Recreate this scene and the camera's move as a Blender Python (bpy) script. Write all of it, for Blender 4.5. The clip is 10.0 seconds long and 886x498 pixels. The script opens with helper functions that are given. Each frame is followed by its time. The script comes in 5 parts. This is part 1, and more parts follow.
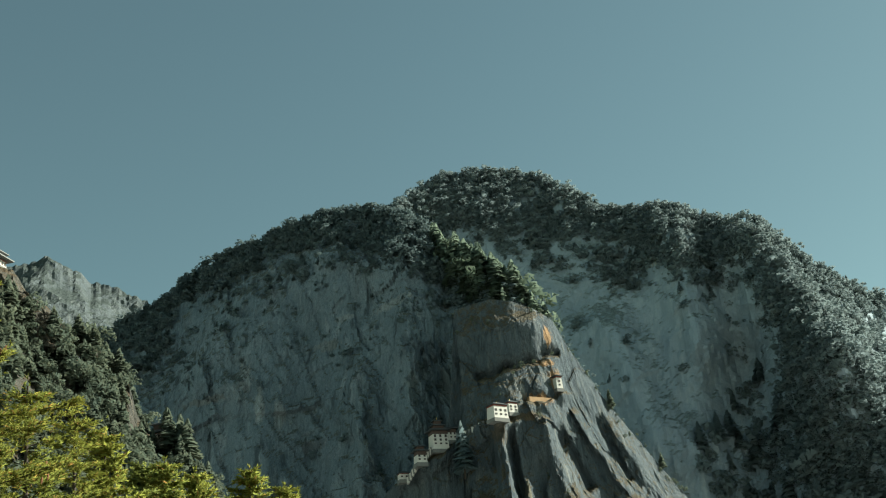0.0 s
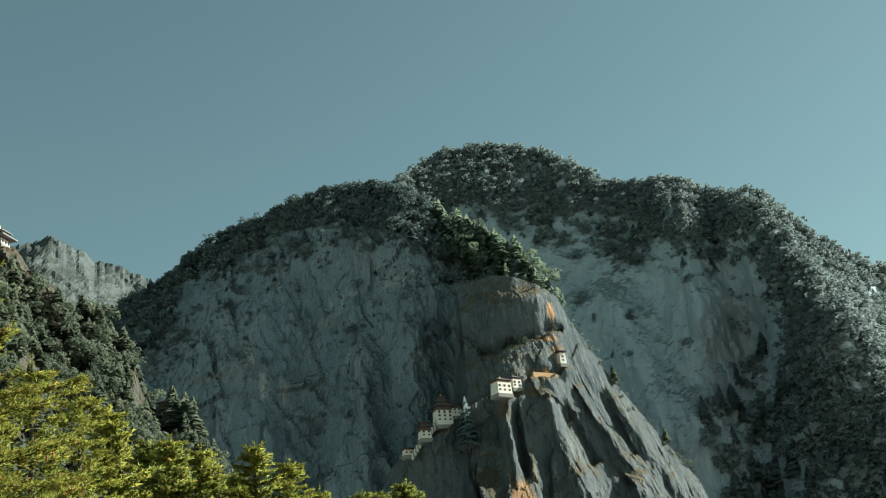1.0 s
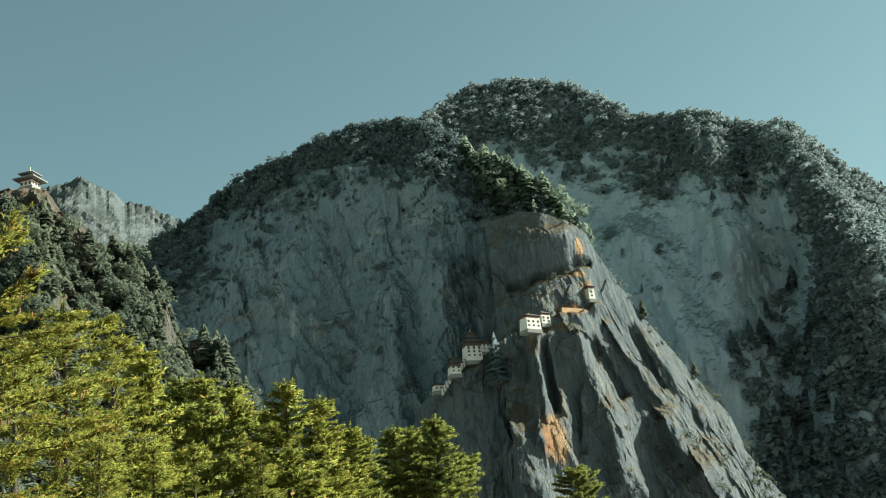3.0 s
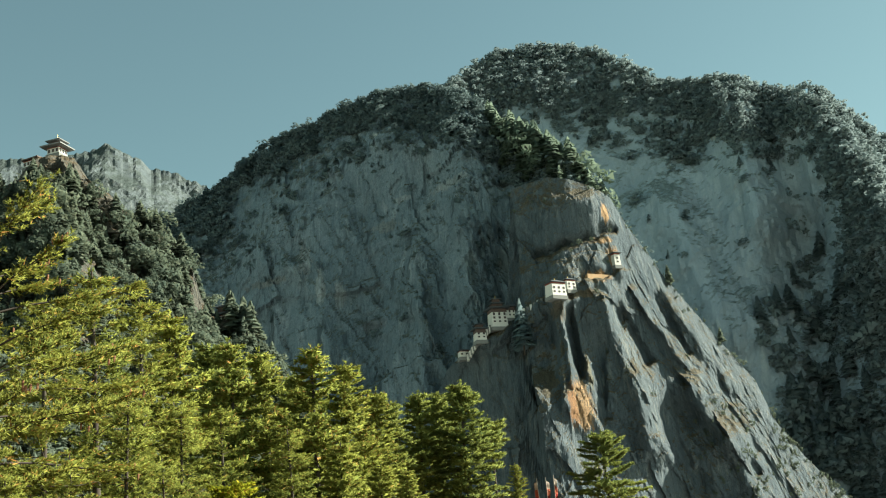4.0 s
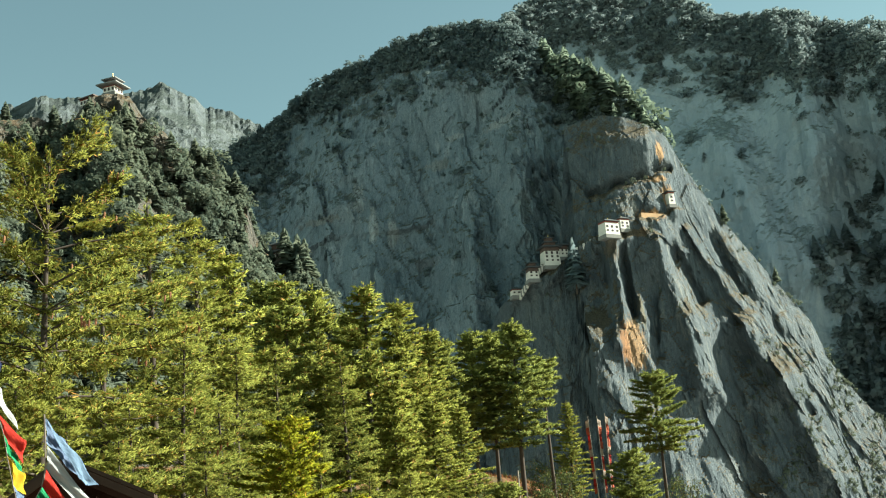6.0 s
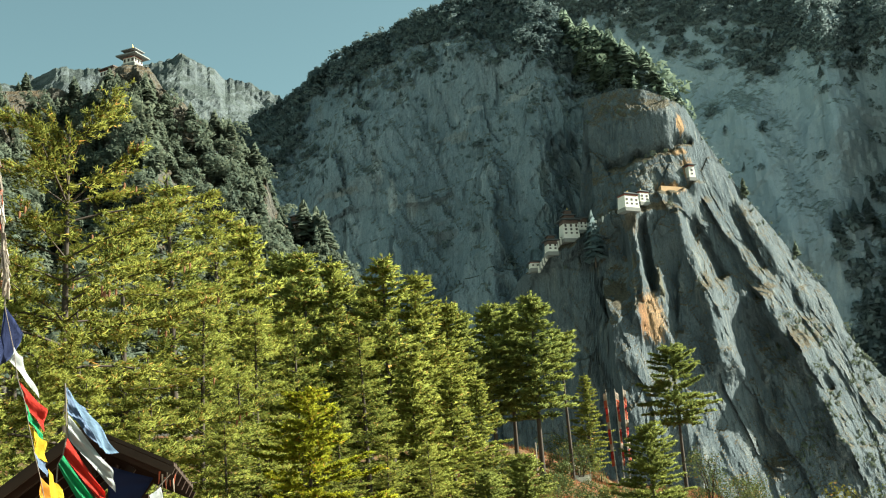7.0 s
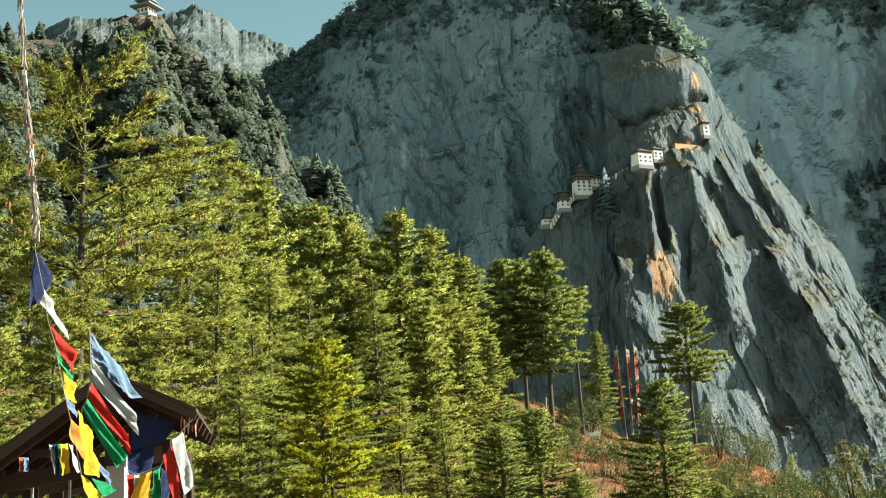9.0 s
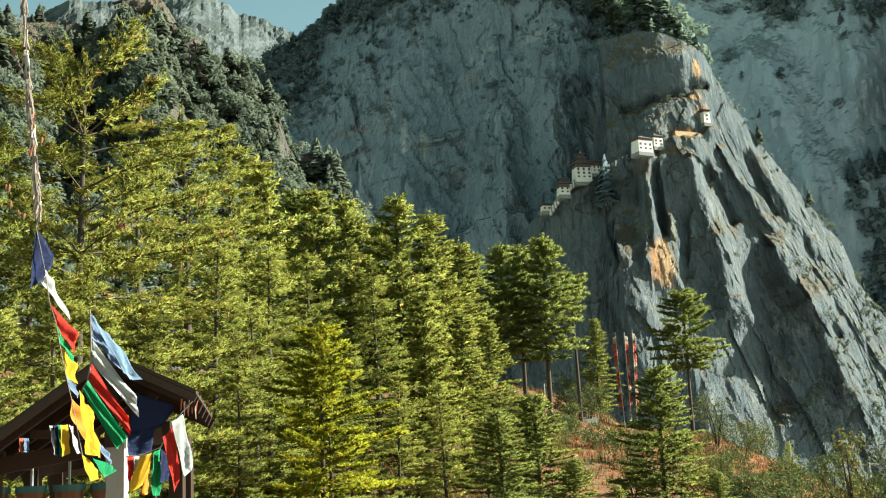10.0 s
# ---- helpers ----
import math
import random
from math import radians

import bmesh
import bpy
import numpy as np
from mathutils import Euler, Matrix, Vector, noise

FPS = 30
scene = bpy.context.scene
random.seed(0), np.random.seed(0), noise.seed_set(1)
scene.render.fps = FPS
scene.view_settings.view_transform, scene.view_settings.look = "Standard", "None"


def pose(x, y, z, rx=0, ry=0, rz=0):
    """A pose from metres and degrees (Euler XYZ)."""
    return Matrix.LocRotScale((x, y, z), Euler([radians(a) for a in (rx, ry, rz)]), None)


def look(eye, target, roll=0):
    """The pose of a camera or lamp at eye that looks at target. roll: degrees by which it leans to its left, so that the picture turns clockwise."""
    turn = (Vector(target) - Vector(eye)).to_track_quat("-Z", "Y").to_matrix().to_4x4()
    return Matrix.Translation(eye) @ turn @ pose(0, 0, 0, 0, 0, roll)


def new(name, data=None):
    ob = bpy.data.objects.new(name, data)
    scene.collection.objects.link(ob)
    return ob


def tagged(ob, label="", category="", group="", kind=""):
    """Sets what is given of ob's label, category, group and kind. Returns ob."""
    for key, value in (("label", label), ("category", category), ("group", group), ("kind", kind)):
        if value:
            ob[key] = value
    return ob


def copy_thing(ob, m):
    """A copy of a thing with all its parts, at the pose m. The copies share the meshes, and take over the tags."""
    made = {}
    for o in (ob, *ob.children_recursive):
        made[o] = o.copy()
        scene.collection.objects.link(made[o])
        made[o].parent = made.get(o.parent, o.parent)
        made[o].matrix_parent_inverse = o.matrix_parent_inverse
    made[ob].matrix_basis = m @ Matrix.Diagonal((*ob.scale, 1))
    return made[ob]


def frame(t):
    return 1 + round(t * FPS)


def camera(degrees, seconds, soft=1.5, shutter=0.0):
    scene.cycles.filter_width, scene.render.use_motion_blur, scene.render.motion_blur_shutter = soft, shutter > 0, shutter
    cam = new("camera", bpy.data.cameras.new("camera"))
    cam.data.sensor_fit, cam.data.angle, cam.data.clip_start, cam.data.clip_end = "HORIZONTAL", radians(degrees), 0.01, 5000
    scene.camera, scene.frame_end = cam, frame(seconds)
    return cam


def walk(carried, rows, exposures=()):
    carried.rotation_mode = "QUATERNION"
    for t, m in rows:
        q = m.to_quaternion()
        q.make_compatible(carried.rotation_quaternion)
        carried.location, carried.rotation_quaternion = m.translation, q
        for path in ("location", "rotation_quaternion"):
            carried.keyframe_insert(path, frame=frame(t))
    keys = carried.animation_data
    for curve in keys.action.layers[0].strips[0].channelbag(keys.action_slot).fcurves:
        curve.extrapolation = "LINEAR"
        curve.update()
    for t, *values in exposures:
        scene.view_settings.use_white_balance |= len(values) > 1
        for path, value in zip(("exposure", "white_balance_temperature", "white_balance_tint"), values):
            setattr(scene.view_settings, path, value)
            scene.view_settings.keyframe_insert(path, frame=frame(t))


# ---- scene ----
cam = camera(40.8, 10.0, soft=1.1)
EYE = 1.6
# seconds, x, y, z of the eye, yaw to the left, pitch, lean to the right
ROWS = [
    (0.0, -0.060, 0.0, 1.630, -8.15, 23.27, 5.61),
    (0.5, -0.045, 0.0, 1.628, -8.05, 22.72, 5.78),
    (1.0, -0.030, 0.0, 1.626, -7.87, 22.15, 5.90),
    (1.5, -0.015, 0.0, 1.624, -7.59, 21.51, 5.97),
    (2.0, 0.000, 0.0, 1.622, -7.21, 20.79, 5.99),
    (2.5, 0.015, 0.0, 1.620, -6.71, 20.04, 5.97),
    (4.0, 0.050, 0.0, 1.614, -4.65, 17.78, 5.51),
    (4.5, 0.060, 0.0, 1.612, -3.87, 17.10, 5.25),
    (5.0, 0.068, 0.0, 1.610, -3.11, 16.40, 5.02),
    (5.5, 0.074, 0.0, 1.608, -2.40, 15.72, 4.78),
    (7.0, 0.080, 0.0, 1.602, -0.72, 13.80, 4.01),
    (7.5, 0.062, 0.0, 1.598, -0.38, 13.22, 3.75),
    (8.0, 0.028, 0.0, 1.580, -0.14, 12.67, 3.54),
    (8.5, 0.006, 0.0, 1.575, -0.04, 12.12, 3.31),
    (9.0, -0.008, 0.0, 1.570, 0.00, 11.68, 3.09),
    (9.5, -0.018, 0.0, 1.565, 0.04, 11.31, 2.93),
    (10.0, -0.020, 0.0, 1.555, 0.00, 11.00, 2.70),
]


def aim(x, y, z, yaw, pitch, lean):
    a, p = radians(yaw), radians(pitch)
    way = Vector((-math.sin(a) * math.cos(p), math.cos(a) * math.cos(p), math.sin(p)))
    eye = Vector((x, y, z))
    return look(eye, eye + way, -lean)


walk(cam, [(t, aim(*rest)) for t, *rest in ROWS],
     [(0.0, 1.3, 5700, 2), (1.0, 1.42, 5700, 2), (2.5, 1.6, 5750, 2), (4.5, 1.82, 5800, 2), (7.5, 2.02, 5800, 2), (10.0, 2.08, 5800, 2)])

# ---- light: a clear morning, the sun ahead to the right ----
SUN_AZ, SUN_EL = 80.0, 34.0
world = bpy.data.worlds.new("world")
scene.world = world
world.use_nodes = True
wn = world.node_tree.nodes
sky = wn.new("ShaderNodeTexSky")
sky.sky_type, sky.sun_disc = "NISHITA", False
sky.sun_elevation, sky.sun_rotation = radians(SUN_EL), radians(SUN_AZ)
sky.altitude, sky.dust_density, sky.air_density, sky.ozone_density = 2900, 3.0, 1.2, 0.6
wn["Background"].inputs[1].default_value = 0.055
# the morning haze takes some blue out of the sky
haze = wn.new("ShaderNodeMix")
haze.data_type, haze.blend_type = "RGBA", "MULTIPLY"
haze.inputs[0].default_value, haze.inputs[7].default_value = 1.0, (1.06, 1.0, 0.61, 1)
world.node_tree.links.new(sky.outputs[0], haze.inputs[6])
world.node_tree.links.new(haze.outputs[2], wn["Background"].inputs[0])
sun = new("sun", bpy.data.lights.new("sun", "SUN"))
sun.data.energy, sun.data.angle, sun.data.color = 5.0, radians(1.0), (1.0, 0.91, 0.74)
a, e = radians(SUN_AZ), radians(SUN_EL)
sun.matrix_world = look((400 * math.sin(a) * math.cos(e), 400 * math.cos(a) * math.cos(e), 400 * math.sin(e)), (0, 0, 0))


# ---- materials ----
class Nodes:
    """A small builder for node materials in world-sized coordinates."""

    def __init__(self, name, rough=0.8, metal=0.0, spec=0.3):
        self.mat = bpy.data.materials.new(name)
        self.mat.use_nodes = True
        self.n, self.l = self.mat.node_tree.nodes, self.mat.node_tree.links
        self.b = self.n["Principled BSDF"]
        self.b.inputs["Roughness"].default_value = rough
        self.b.inputs["Metallic"].default_value = metal
        self.b.inputs["Specular IOR Level"].default_value = spec
        self.geo = self.n.new("ShaderNodeNewGeometry")
        self.co = self.n.new("ShaderNodeTexCoord").outputs["Object"]

    def link(self, a, b):
        self.l.new(a, b)

    def scaled(self, v, source=None):
        m = self.n.new("ShaderNodeMapping")
        m.inputs["Scale"].default_value = v
        self.link(source or self.co, m.inputs[0])
        return m.outputs[0]

    def noise(self, scale, detail=5, rough=0.6, stretch=None, source=None, warp=0.0):
        t = self.n.new("ShaderNodeTexNoise")
        t.inputs["Scale"].default_value, t.inputs["Detail"].default_value = scale, detail
        t.inputs["Roughness"].default_value, t.inputs["Distortion"].default_value = rough, warp
        self.link(self.scaled(stretch, source) if stretch else (source or self.co), t.inputs["Vector"])
        return t.outputs[0]

    def ramp(self, fac, *stops):
        r = self.n.new("ShaderNodeValToRGB")
        els = r.color_ramp.elements
        while len(els) < len(stops):
            els.new(0.5)
        for el, (p, c) in zip(els, stops):
            el.position, el.color = p, (*c, 1) if len(c) == 3 else c
        self.link(fac, r.inputs[0])
        return r.outputs[0]

    def grey(self, fac, lo, hi, a=0.0, b=1.0):
        m = self.n.new("ShaderNodeMapRange")
        for i, v in enumerate((lo, hi, a, b)):
            m.inputs[i + 1].default_value = v
        self.link(fac, m.inputs[0])
        return m.outputs[0]

    def mix(self, fac, a, b, mode="MIX"):
        m = self.n.new("ShaderNodeMix")
        m.data_type, m.blend_type = "RGBA", mode
        for v, i in ((fac, 0), (a, 6), (b, 7)):
            if hasattr(v, "links"):
                self.link(v, m.inputs[i])
            else:
                m.inputs[i].default_value = v if i == 0 else (*v, 1)
        return m.outputs[2]

    def math(self, op, a, b):
        m = self.n.new("ShaderNodeMath")
        m.operation = op
        for v, i in ((a, 0), (b, 1)):
            if hasattr(v, "links"):
                self.link(v, m.inputs[i])
            else:
                m.inputs[i].default_value = v
        return m.outputs[0]

    def up(self):
        s = self.n.new("ShaderNodeSeparateXYZ")
        self.link(self.geo.outputs["Normal"], s.inputs[0])
        return s.outputs[2]

    def bump(self, height, strength, dist):
        m = self.n.new("ShaderNodeBump")
        m.inputs["Strength"].default_value, m.inputs["Distance"].default_value = strength, dist
        self.link(height, m.inputs["Height"])
        self.link(m.outputs[0], self.b.inputs["Normal"])

    def done(self, color):
        if hasattr(color, "links"):
            self.link(color, self.b.inputs[0])
        else:
            self.b.inputs[0].default_value = (*color, 1)
        return self.mat


def place(az, d, el):
    """A point by bearing, ground distance and elevation from the viewpoint."""
    return Vector((d * math.sin(radians(az)), d * math.cos(radians(az)), EYE + d * math.tan(radians(el))))


def rock_material(name, dark, mid, pale, grass, wet=0.5, size=1.0, stains=(), grassy=0.42, crisp=1.0, streaky=1.0):
    """Weathered granite with dark water streaks, pale scars, lichen and dry grass on its ledges."""
    k = Nodes(name, 0.92, spec=0.15)
    big = k.noise(0.016 / size, 6, 0.62, warp=0.6)
    streak = k.noise(0.13 / size, 10, 0.72, (1, 1, 0.16), warp=0.5)
    joint = k.noise(0.30 / size, 8, 0.7, (1, 1, 0.22), warp=1.2)
    fine = k.noise(0.9 / size, 6, 0.7)
    c = k.ramp(big, (0.30, dark), (0.52, mid), (0.72, [0.6 * m + 0.4 * p for m, p in zip(mid, pale)]))
    c = k.mix(k.grey(streak, 0.42, 0.62, 0.0, streaky), c, k.ramp(streak, (0.3, dark), (0.5, mid), (0.75, pale)))
    scar = k.math("MULTIPLY", k.grey(streak, 0.52, 0.60), k.grey(k.noise(0.022 / size, 3, 0.5), 0.52, 0.60))
    c = k.mix(k.math("MULTIPLY", scar, streaky), c, pale)
    wetness = k.math("MULTIPLY", k.grey(k.noise(0.16 / size, 5, 0.6, (1, 1, 0.06)), 0.55, 0.66, 0, wet), 1.0)
    c = k.mix(wetness, c, [0.35 * d for d in dark])
    for (az, d, el), reach, tone in stains:
        off = k.n.new("ShaderNodeMapping")
        off.vector_type = "TEXTURE"
        off.inputs["Location"].default_value = place(az, d, el)
        off.inputs["Scale"].default_value = reach
        k.link(k.co, off.inputs[0])
        ln = k.n.new("ShaderNodeVectorMath")
        ln.operation = "LENGTH"
        k.link(off.outputs[0], ln.inputs[0])
        edge = k.math("ADD", ln.outputs["Value"], k.grey(k.noise(0.35, 5, 0.7, (1, 1, 0.4)), 0.3, 0.7, -0.45, 0.45))
        c = k.mix(k.grey(edge, 1.05, 0.75, 0, 0.95), c, k.mix(k.grey(streak, 0.35, 0.65), tone, [0.45 * v for v in tone]))
    ledge = k.math("ADD", k.up(), k.grey(k.noise(0.12 / size, 5, 0.7), 0.3, 0.7, -0.25, 0.25))
    c = k.mix(k.grey(ledge, grassy, grassy + 0.25), c, k.mix(k.grey(fine, 0.35, 0.65), grass, [0.45 * g for g in grass]))
    c = k.mix(k.grey(fine, 0.35, 0.68, 0.0, 0.6 * crisp), c, k.mix(1.0, c, (0.40, 0.41, 0.43), "MULTIPLY"))
    c = k.mix(k.grey(k.math("ABSOLUTE", k.math("SUBTRACT", joint, 0.5), 0.0), 0.022, 0.0, 0.0, 0.75 * crisp), c, [0.4 * v for v in dark])
    k.bump(k.math("ADD", fine, k.math("MULTIPLY", streak, 3.0)), crisp, 2.2 * size * crisp)
    return k.done(c)


def leaf_material(name, lo, hi, glow, dry=None, through_light=0.35, size=0.25):
    """Foliage: every tuft its own tone, some light passing through the leaves."""
    k = Nodes(name, 0.9, spec=0.03)
    r = k.geo.outputs["Random Per Island"]
    ob = k.n.new("ShaderNodeObjectInfo").outputs["Random"]
    patch = k.noise(size, 3, 0.6)
    c = k.mix(k.grey(patch, 0.32, 0.68), lo, hi)
    c = k.mix(k.math("MULTIPLY", k.math("POWER", r, 1.6), 0.6), c, glow)
    c = k.mix(k.math("MULTIPLY", ob, 0.35), c, [0.5 * (p + q) for p, q in zip(hi, glow)])
    if dry:
        c = k.mix(k.grey(r, 0.93, 0.97), c, dry)
    k.done(c)
    t = k.n.new("ShaderNodeBsdfTranslucent")
    k.link(c, t.inputs[0])
    m = k.n.new("ShaderNodeMixShader")
    m.inputs[0].default_value = through_light
    k.link(k.b.outputs[0], m.inputs[1])
    k.link(t.outputs[0], m.inputs[2])
    k.link(m.outputs[0], k.n["Material Output"].inputs[0])
    return k.mat


def plain(name, c, rough=0.7, vary=0.25, scale=6.0, bump=0.15, metal=0.0, stretch=None):
    k = Nodes(name, rough, metal)
    f = k.noise(scale, 5, 0.65, stretch)
    g = k.noise(scale * 0.13, 3, 0.5)
    col = k.mix(k.grey(f, 0.3, 0.7, 0, vary), c, [0.45 * v for v in c])
    col = k.mix(k.grey(g, 0.35, 0.7, 0, vary), col, [min(1, 1.25 * v) for v in c])
    if bump:
        k.bump(f, bump, 0.01)
    return k.done(col)


OCHRE, RUST = (0.62, 0.38, 0.18), (0.48, 0.25, 0.11)
PALE = (0.38, 0.42, 0.415)
# Dome granite lifted and blued: distance haze and blue shade put into its colour.
ROCK = rock_material("hazed_cliff_granite", (0.115, 0.155, 0.175), (0.19, 0.24, 0.262), (0.35, 0.40, 0.41), (0.18, 0.20, 0.175), 0.7, 1.2, crisp=0.7, streaky=0.45,
                     stains=[((-2.5, 735, 18.5), (6, 150, 13), PALE), ((-1.7, 735, 16.9), (3.5, 150, 14), PALE), ((-0.7, 735, 16.4), (4, 150, 11), PALE), ((5.5, 720, 21.5), (13, 150, 4), PALE),
                             ((3.0, 720, 21.6), (8, 150, 3), PALE), ((2.0, 725, 20.2), (9, 150, 5), (0.29, 0.32, 0.31)), ((5.35, 780, 24.2), (9, 150, 5), (0.33, 0.32, 0.27)), ((8.1, 690, 17.6), (6, 150, 14), (0.23, 0.27, 0.27)),
                             ((6.2, 690, 17.2), (4, 150, 13), (0.24, 0.29, 0.29)), ((6.9, 690, 18.4), (2.5, 150, 8), (0.24, 0.29, 0.29)), ((0.9, 725, 15.0), (10, 150, 5), (0.23, 0.26, 0.27)), ((-4.6, 740, 17.6), (16, 150, 3), (0.26, 0.28, 0.27))])
# Spur granite tinted slightly blue and lifted, part of the haze in its colour.
ROCK_SPUR = rock_material("spur_granite", (0.09, 0.116, 0.127), (0.142, 0.168, 0.175), (0.25, 0.262, 0.238), (0.20, 0.165, 0.10), 0.6, 0.6, grassy=0.36, crisp=1.0, stains=
                          [((10.85, 605, 9.9), (7.5, 60, 15), OCHRE), ((10.25, 605, 9.8), (3.0, 60, 13), RUST), ((11.5, 612, 11.6), (2.5, 40, 12), (0.26, 0.24, 0.165)), ((13.05, 670, 18.7), (3.0, 40, 7), OCHRE),
                           ((12.7, 665, 17.5), (8, 40, 3), OCHRE), ((12.2, 655, 15.7), (9, 40, 4.5), OCHRE), ((13.2, 665, 16.6), (4, 40, 9), OCHRE), ((11.3, 655, 14.8), (9, 40, 3.0), (0.26, 0.20, 0.12)),
                           ((10.0, 640, 14.2), (4, 40, 7), (0.22, 0.19, 0.14))])
# Back rock paled, blued and flattened: the distance haze sits in its colours.
ROCK_BACK = rock_material("hazed_back_cliff", (0.245, 0.297, 0.325), (0.28, 0.332, 0.355), (0.34, 0.385, 0.395), (0.23, 0.27, 0.255), 0.3, 2.0, crisp=0.22, stains=
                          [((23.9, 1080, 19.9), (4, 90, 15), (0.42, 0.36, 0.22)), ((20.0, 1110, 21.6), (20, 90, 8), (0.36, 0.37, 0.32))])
ROCK_FAR = rock_material("far_range_rock", (0.085, 0.104, 0.11), (0.108, 0.125, 0.125), (0.135, 0.148, 0.138), (0.085, 0.104, 0.092), 0.3, 4.0, crisp=0.6)
ROCK_LEFT = rock_material("hill_rock", (0.07, 0.075, 0.065), (0.13, 0.12, 0.095), (0.27, 0.235, 0.175), (0.19, 0.14, 0.08), 0.3, 0.35)
# Distant foliage made paler and bluer, with the haze mixed into the tones.
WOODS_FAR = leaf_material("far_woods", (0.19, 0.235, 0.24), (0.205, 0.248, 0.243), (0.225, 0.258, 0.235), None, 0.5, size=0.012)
# Dome trees and cypress lightened and blued, their haze kept in the colour.
WOODS_MID = leaf_material("hazed_mid_woods", (0.11, 0.148, 0.152), (0.132, 0.17, 0.17), (0.165, 0.198, 0.175), None, 0.4, size=0.03)
WOODS_HILL = leaf_material("hill_woods", (0.09, 0.118, 0.092), (0.12, 0.143, 0.10), (0.18, 0.185, 0.115), None, 0.4, size=0.05)
WOODS_KNOLL = leaf_material("knoll_woods", (0.125, 0.17, 0.135), (0.16, 0.205, 0.145), (0.21, 0.24, 0.155), None, 0.3, size=0.05)
NEEDLES = leaf_material("pine_needles", (0.062, 0.10, 0.03), (0.21, 0.24, 0.053), (0.47, 0.44, 0.07), (0.36, 0.20, 0.06), 0.25)
NEEDLES_OPEN = leaf_material("open_pine_needles", (0.07, 0.11, 0.03), (0.20, 0.22, 0.045), (0.42, 0.37, 0.06), (0.42, 0.22, 0.06), 0.25)
NEEDLES_DARK = leaf_material("dark_pine_needles", (0.065, 0.11, 0.042), (0.20, 0.24, 0.065), (0.46, 0.44, 0.085), None, 0.25)
NEEDLES_GOLD = leaf_material("golden_needles", (0.15, 0.18, 0.016), (0.30, 0.31, 0.02), (0.46, 0.42, 0.025), (0.5, 0.26, 0.04), 0.3)
BARK = plain("pine_bark", (0.06, 0.046, 0.034), 0.9, 0.5, 9, 0.6, stretch=(1, 1, 0.25))
WHITEWASH = plain("whitewash", (0.62, 0.58, 0.50), 0.9, 0.3, 0.6, 0.1)
TIMBER = plain("dark_timber", (0.085, 0.055, 0.042), 0.7, 0.4, 8, 0.2, stretch=(1, 0.2, 1))
SHINGLE = plain("grey_roof", (0.17, 0.17, 0.16), 0.7, 0.4, 2.0, 0.2)


def ground_material():
    k = Nodes("forest_floor", 0.95, spec=0.1)
    a = k.noise(0.18, 5, 0.65)
    b = k.noise(2.2, 5, 0.7)
    c = k.ramp(a, (0.30, (0.20, 0.07, 0.03)), (0.46, (0.22, 0.09, 0.038)), (0.54, (0.15, 0.09, 0.035)), (0.66, (0.075, 0.085, 0.025)))
    c = k.mix(k.grey(b, 0.38, 0.66), c, (0.07, 0.05, 0.03))
    k.bump(b, 0.8, 0.15)
    return k.done(c)


SOIL = ground_material()


# Pale ground out of view, added as a reflector to fill the shaded cliffs.
def bounce_ground_material():
    k = Nodes("bounce_ground", 0.95, spec=0.1)
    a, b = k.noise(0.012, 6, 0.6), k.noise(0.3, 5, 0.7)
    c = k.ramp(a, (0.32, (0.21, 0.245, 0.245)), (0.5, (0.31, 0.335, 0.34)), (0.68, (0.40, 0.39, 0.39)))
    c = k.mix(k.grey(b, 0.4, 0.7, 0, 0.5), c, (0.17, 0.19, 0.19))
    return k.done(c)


BOUNCE_GROUND = bounce_ground_material()


# ---- mesh helpers ----
def mesh_of(name, verts, faces, mat, smooth=False, soft_to=None):
    """A mesh from arrays of points and of triangles or quads. soft_to: a normal for every point, by which leaves shade as one soft mass."""
    me = bpy.data.meshes.new(name)
    verts, faces = np.asarray(verts, dtype=np.float32), np.array(faces, dtype=np.int32)
    if soft_to is not None:
        soft_to = np.asarray(soft_to, dtype=np.float32)
        a, b, c = (verts[faces[:, i]] for i in range(3))
        away = (np.cross(b - a, c - a) * soft_to[faces[:, 0]]).sum(1) < 0
        faces[away] = faces[away][:, ::-1]
        smooth = True
    n, k = faces.shape
    me.vertices.add(len(verts))
    me.vertices.foreach_set("co", verts.ravel())
    me.loops.add(n * k)
    me.loops.foreach_set("vertex_index", faces.ravel())
    me.polygons.add(n)
    me.polygons.foreach_set("loop_start", np.arange(0, n * k, k, dtype=np.int32))
    me.polygons.foreach_set("use_smooth", np.full(n, smooth, dtype=bool))
    me.update(calc_edges=True)
    me.validate()
    if soft_to is not None:
        me.normals_split_custom_set_from_vertices(soft_to)
    me.materials.append(mat)
    return me


def part(name, bm, material, parent=None, label=""):
    """Links a bmesh as one mesh object under a thing or a part."""
    me = bpy.data.meshes.new(name)
    bm.to_mesh(me)
    bm.free()
    me.materials.append(material)
    ob = new(name, me)
    ob.parent = parent
    return tagged(ob, label)


def thing(name, m, label, category, group="", kind=""):
    ob = new(name)
    ob.matrix_world = m
    return tagged(ob, label, category, group, kind)


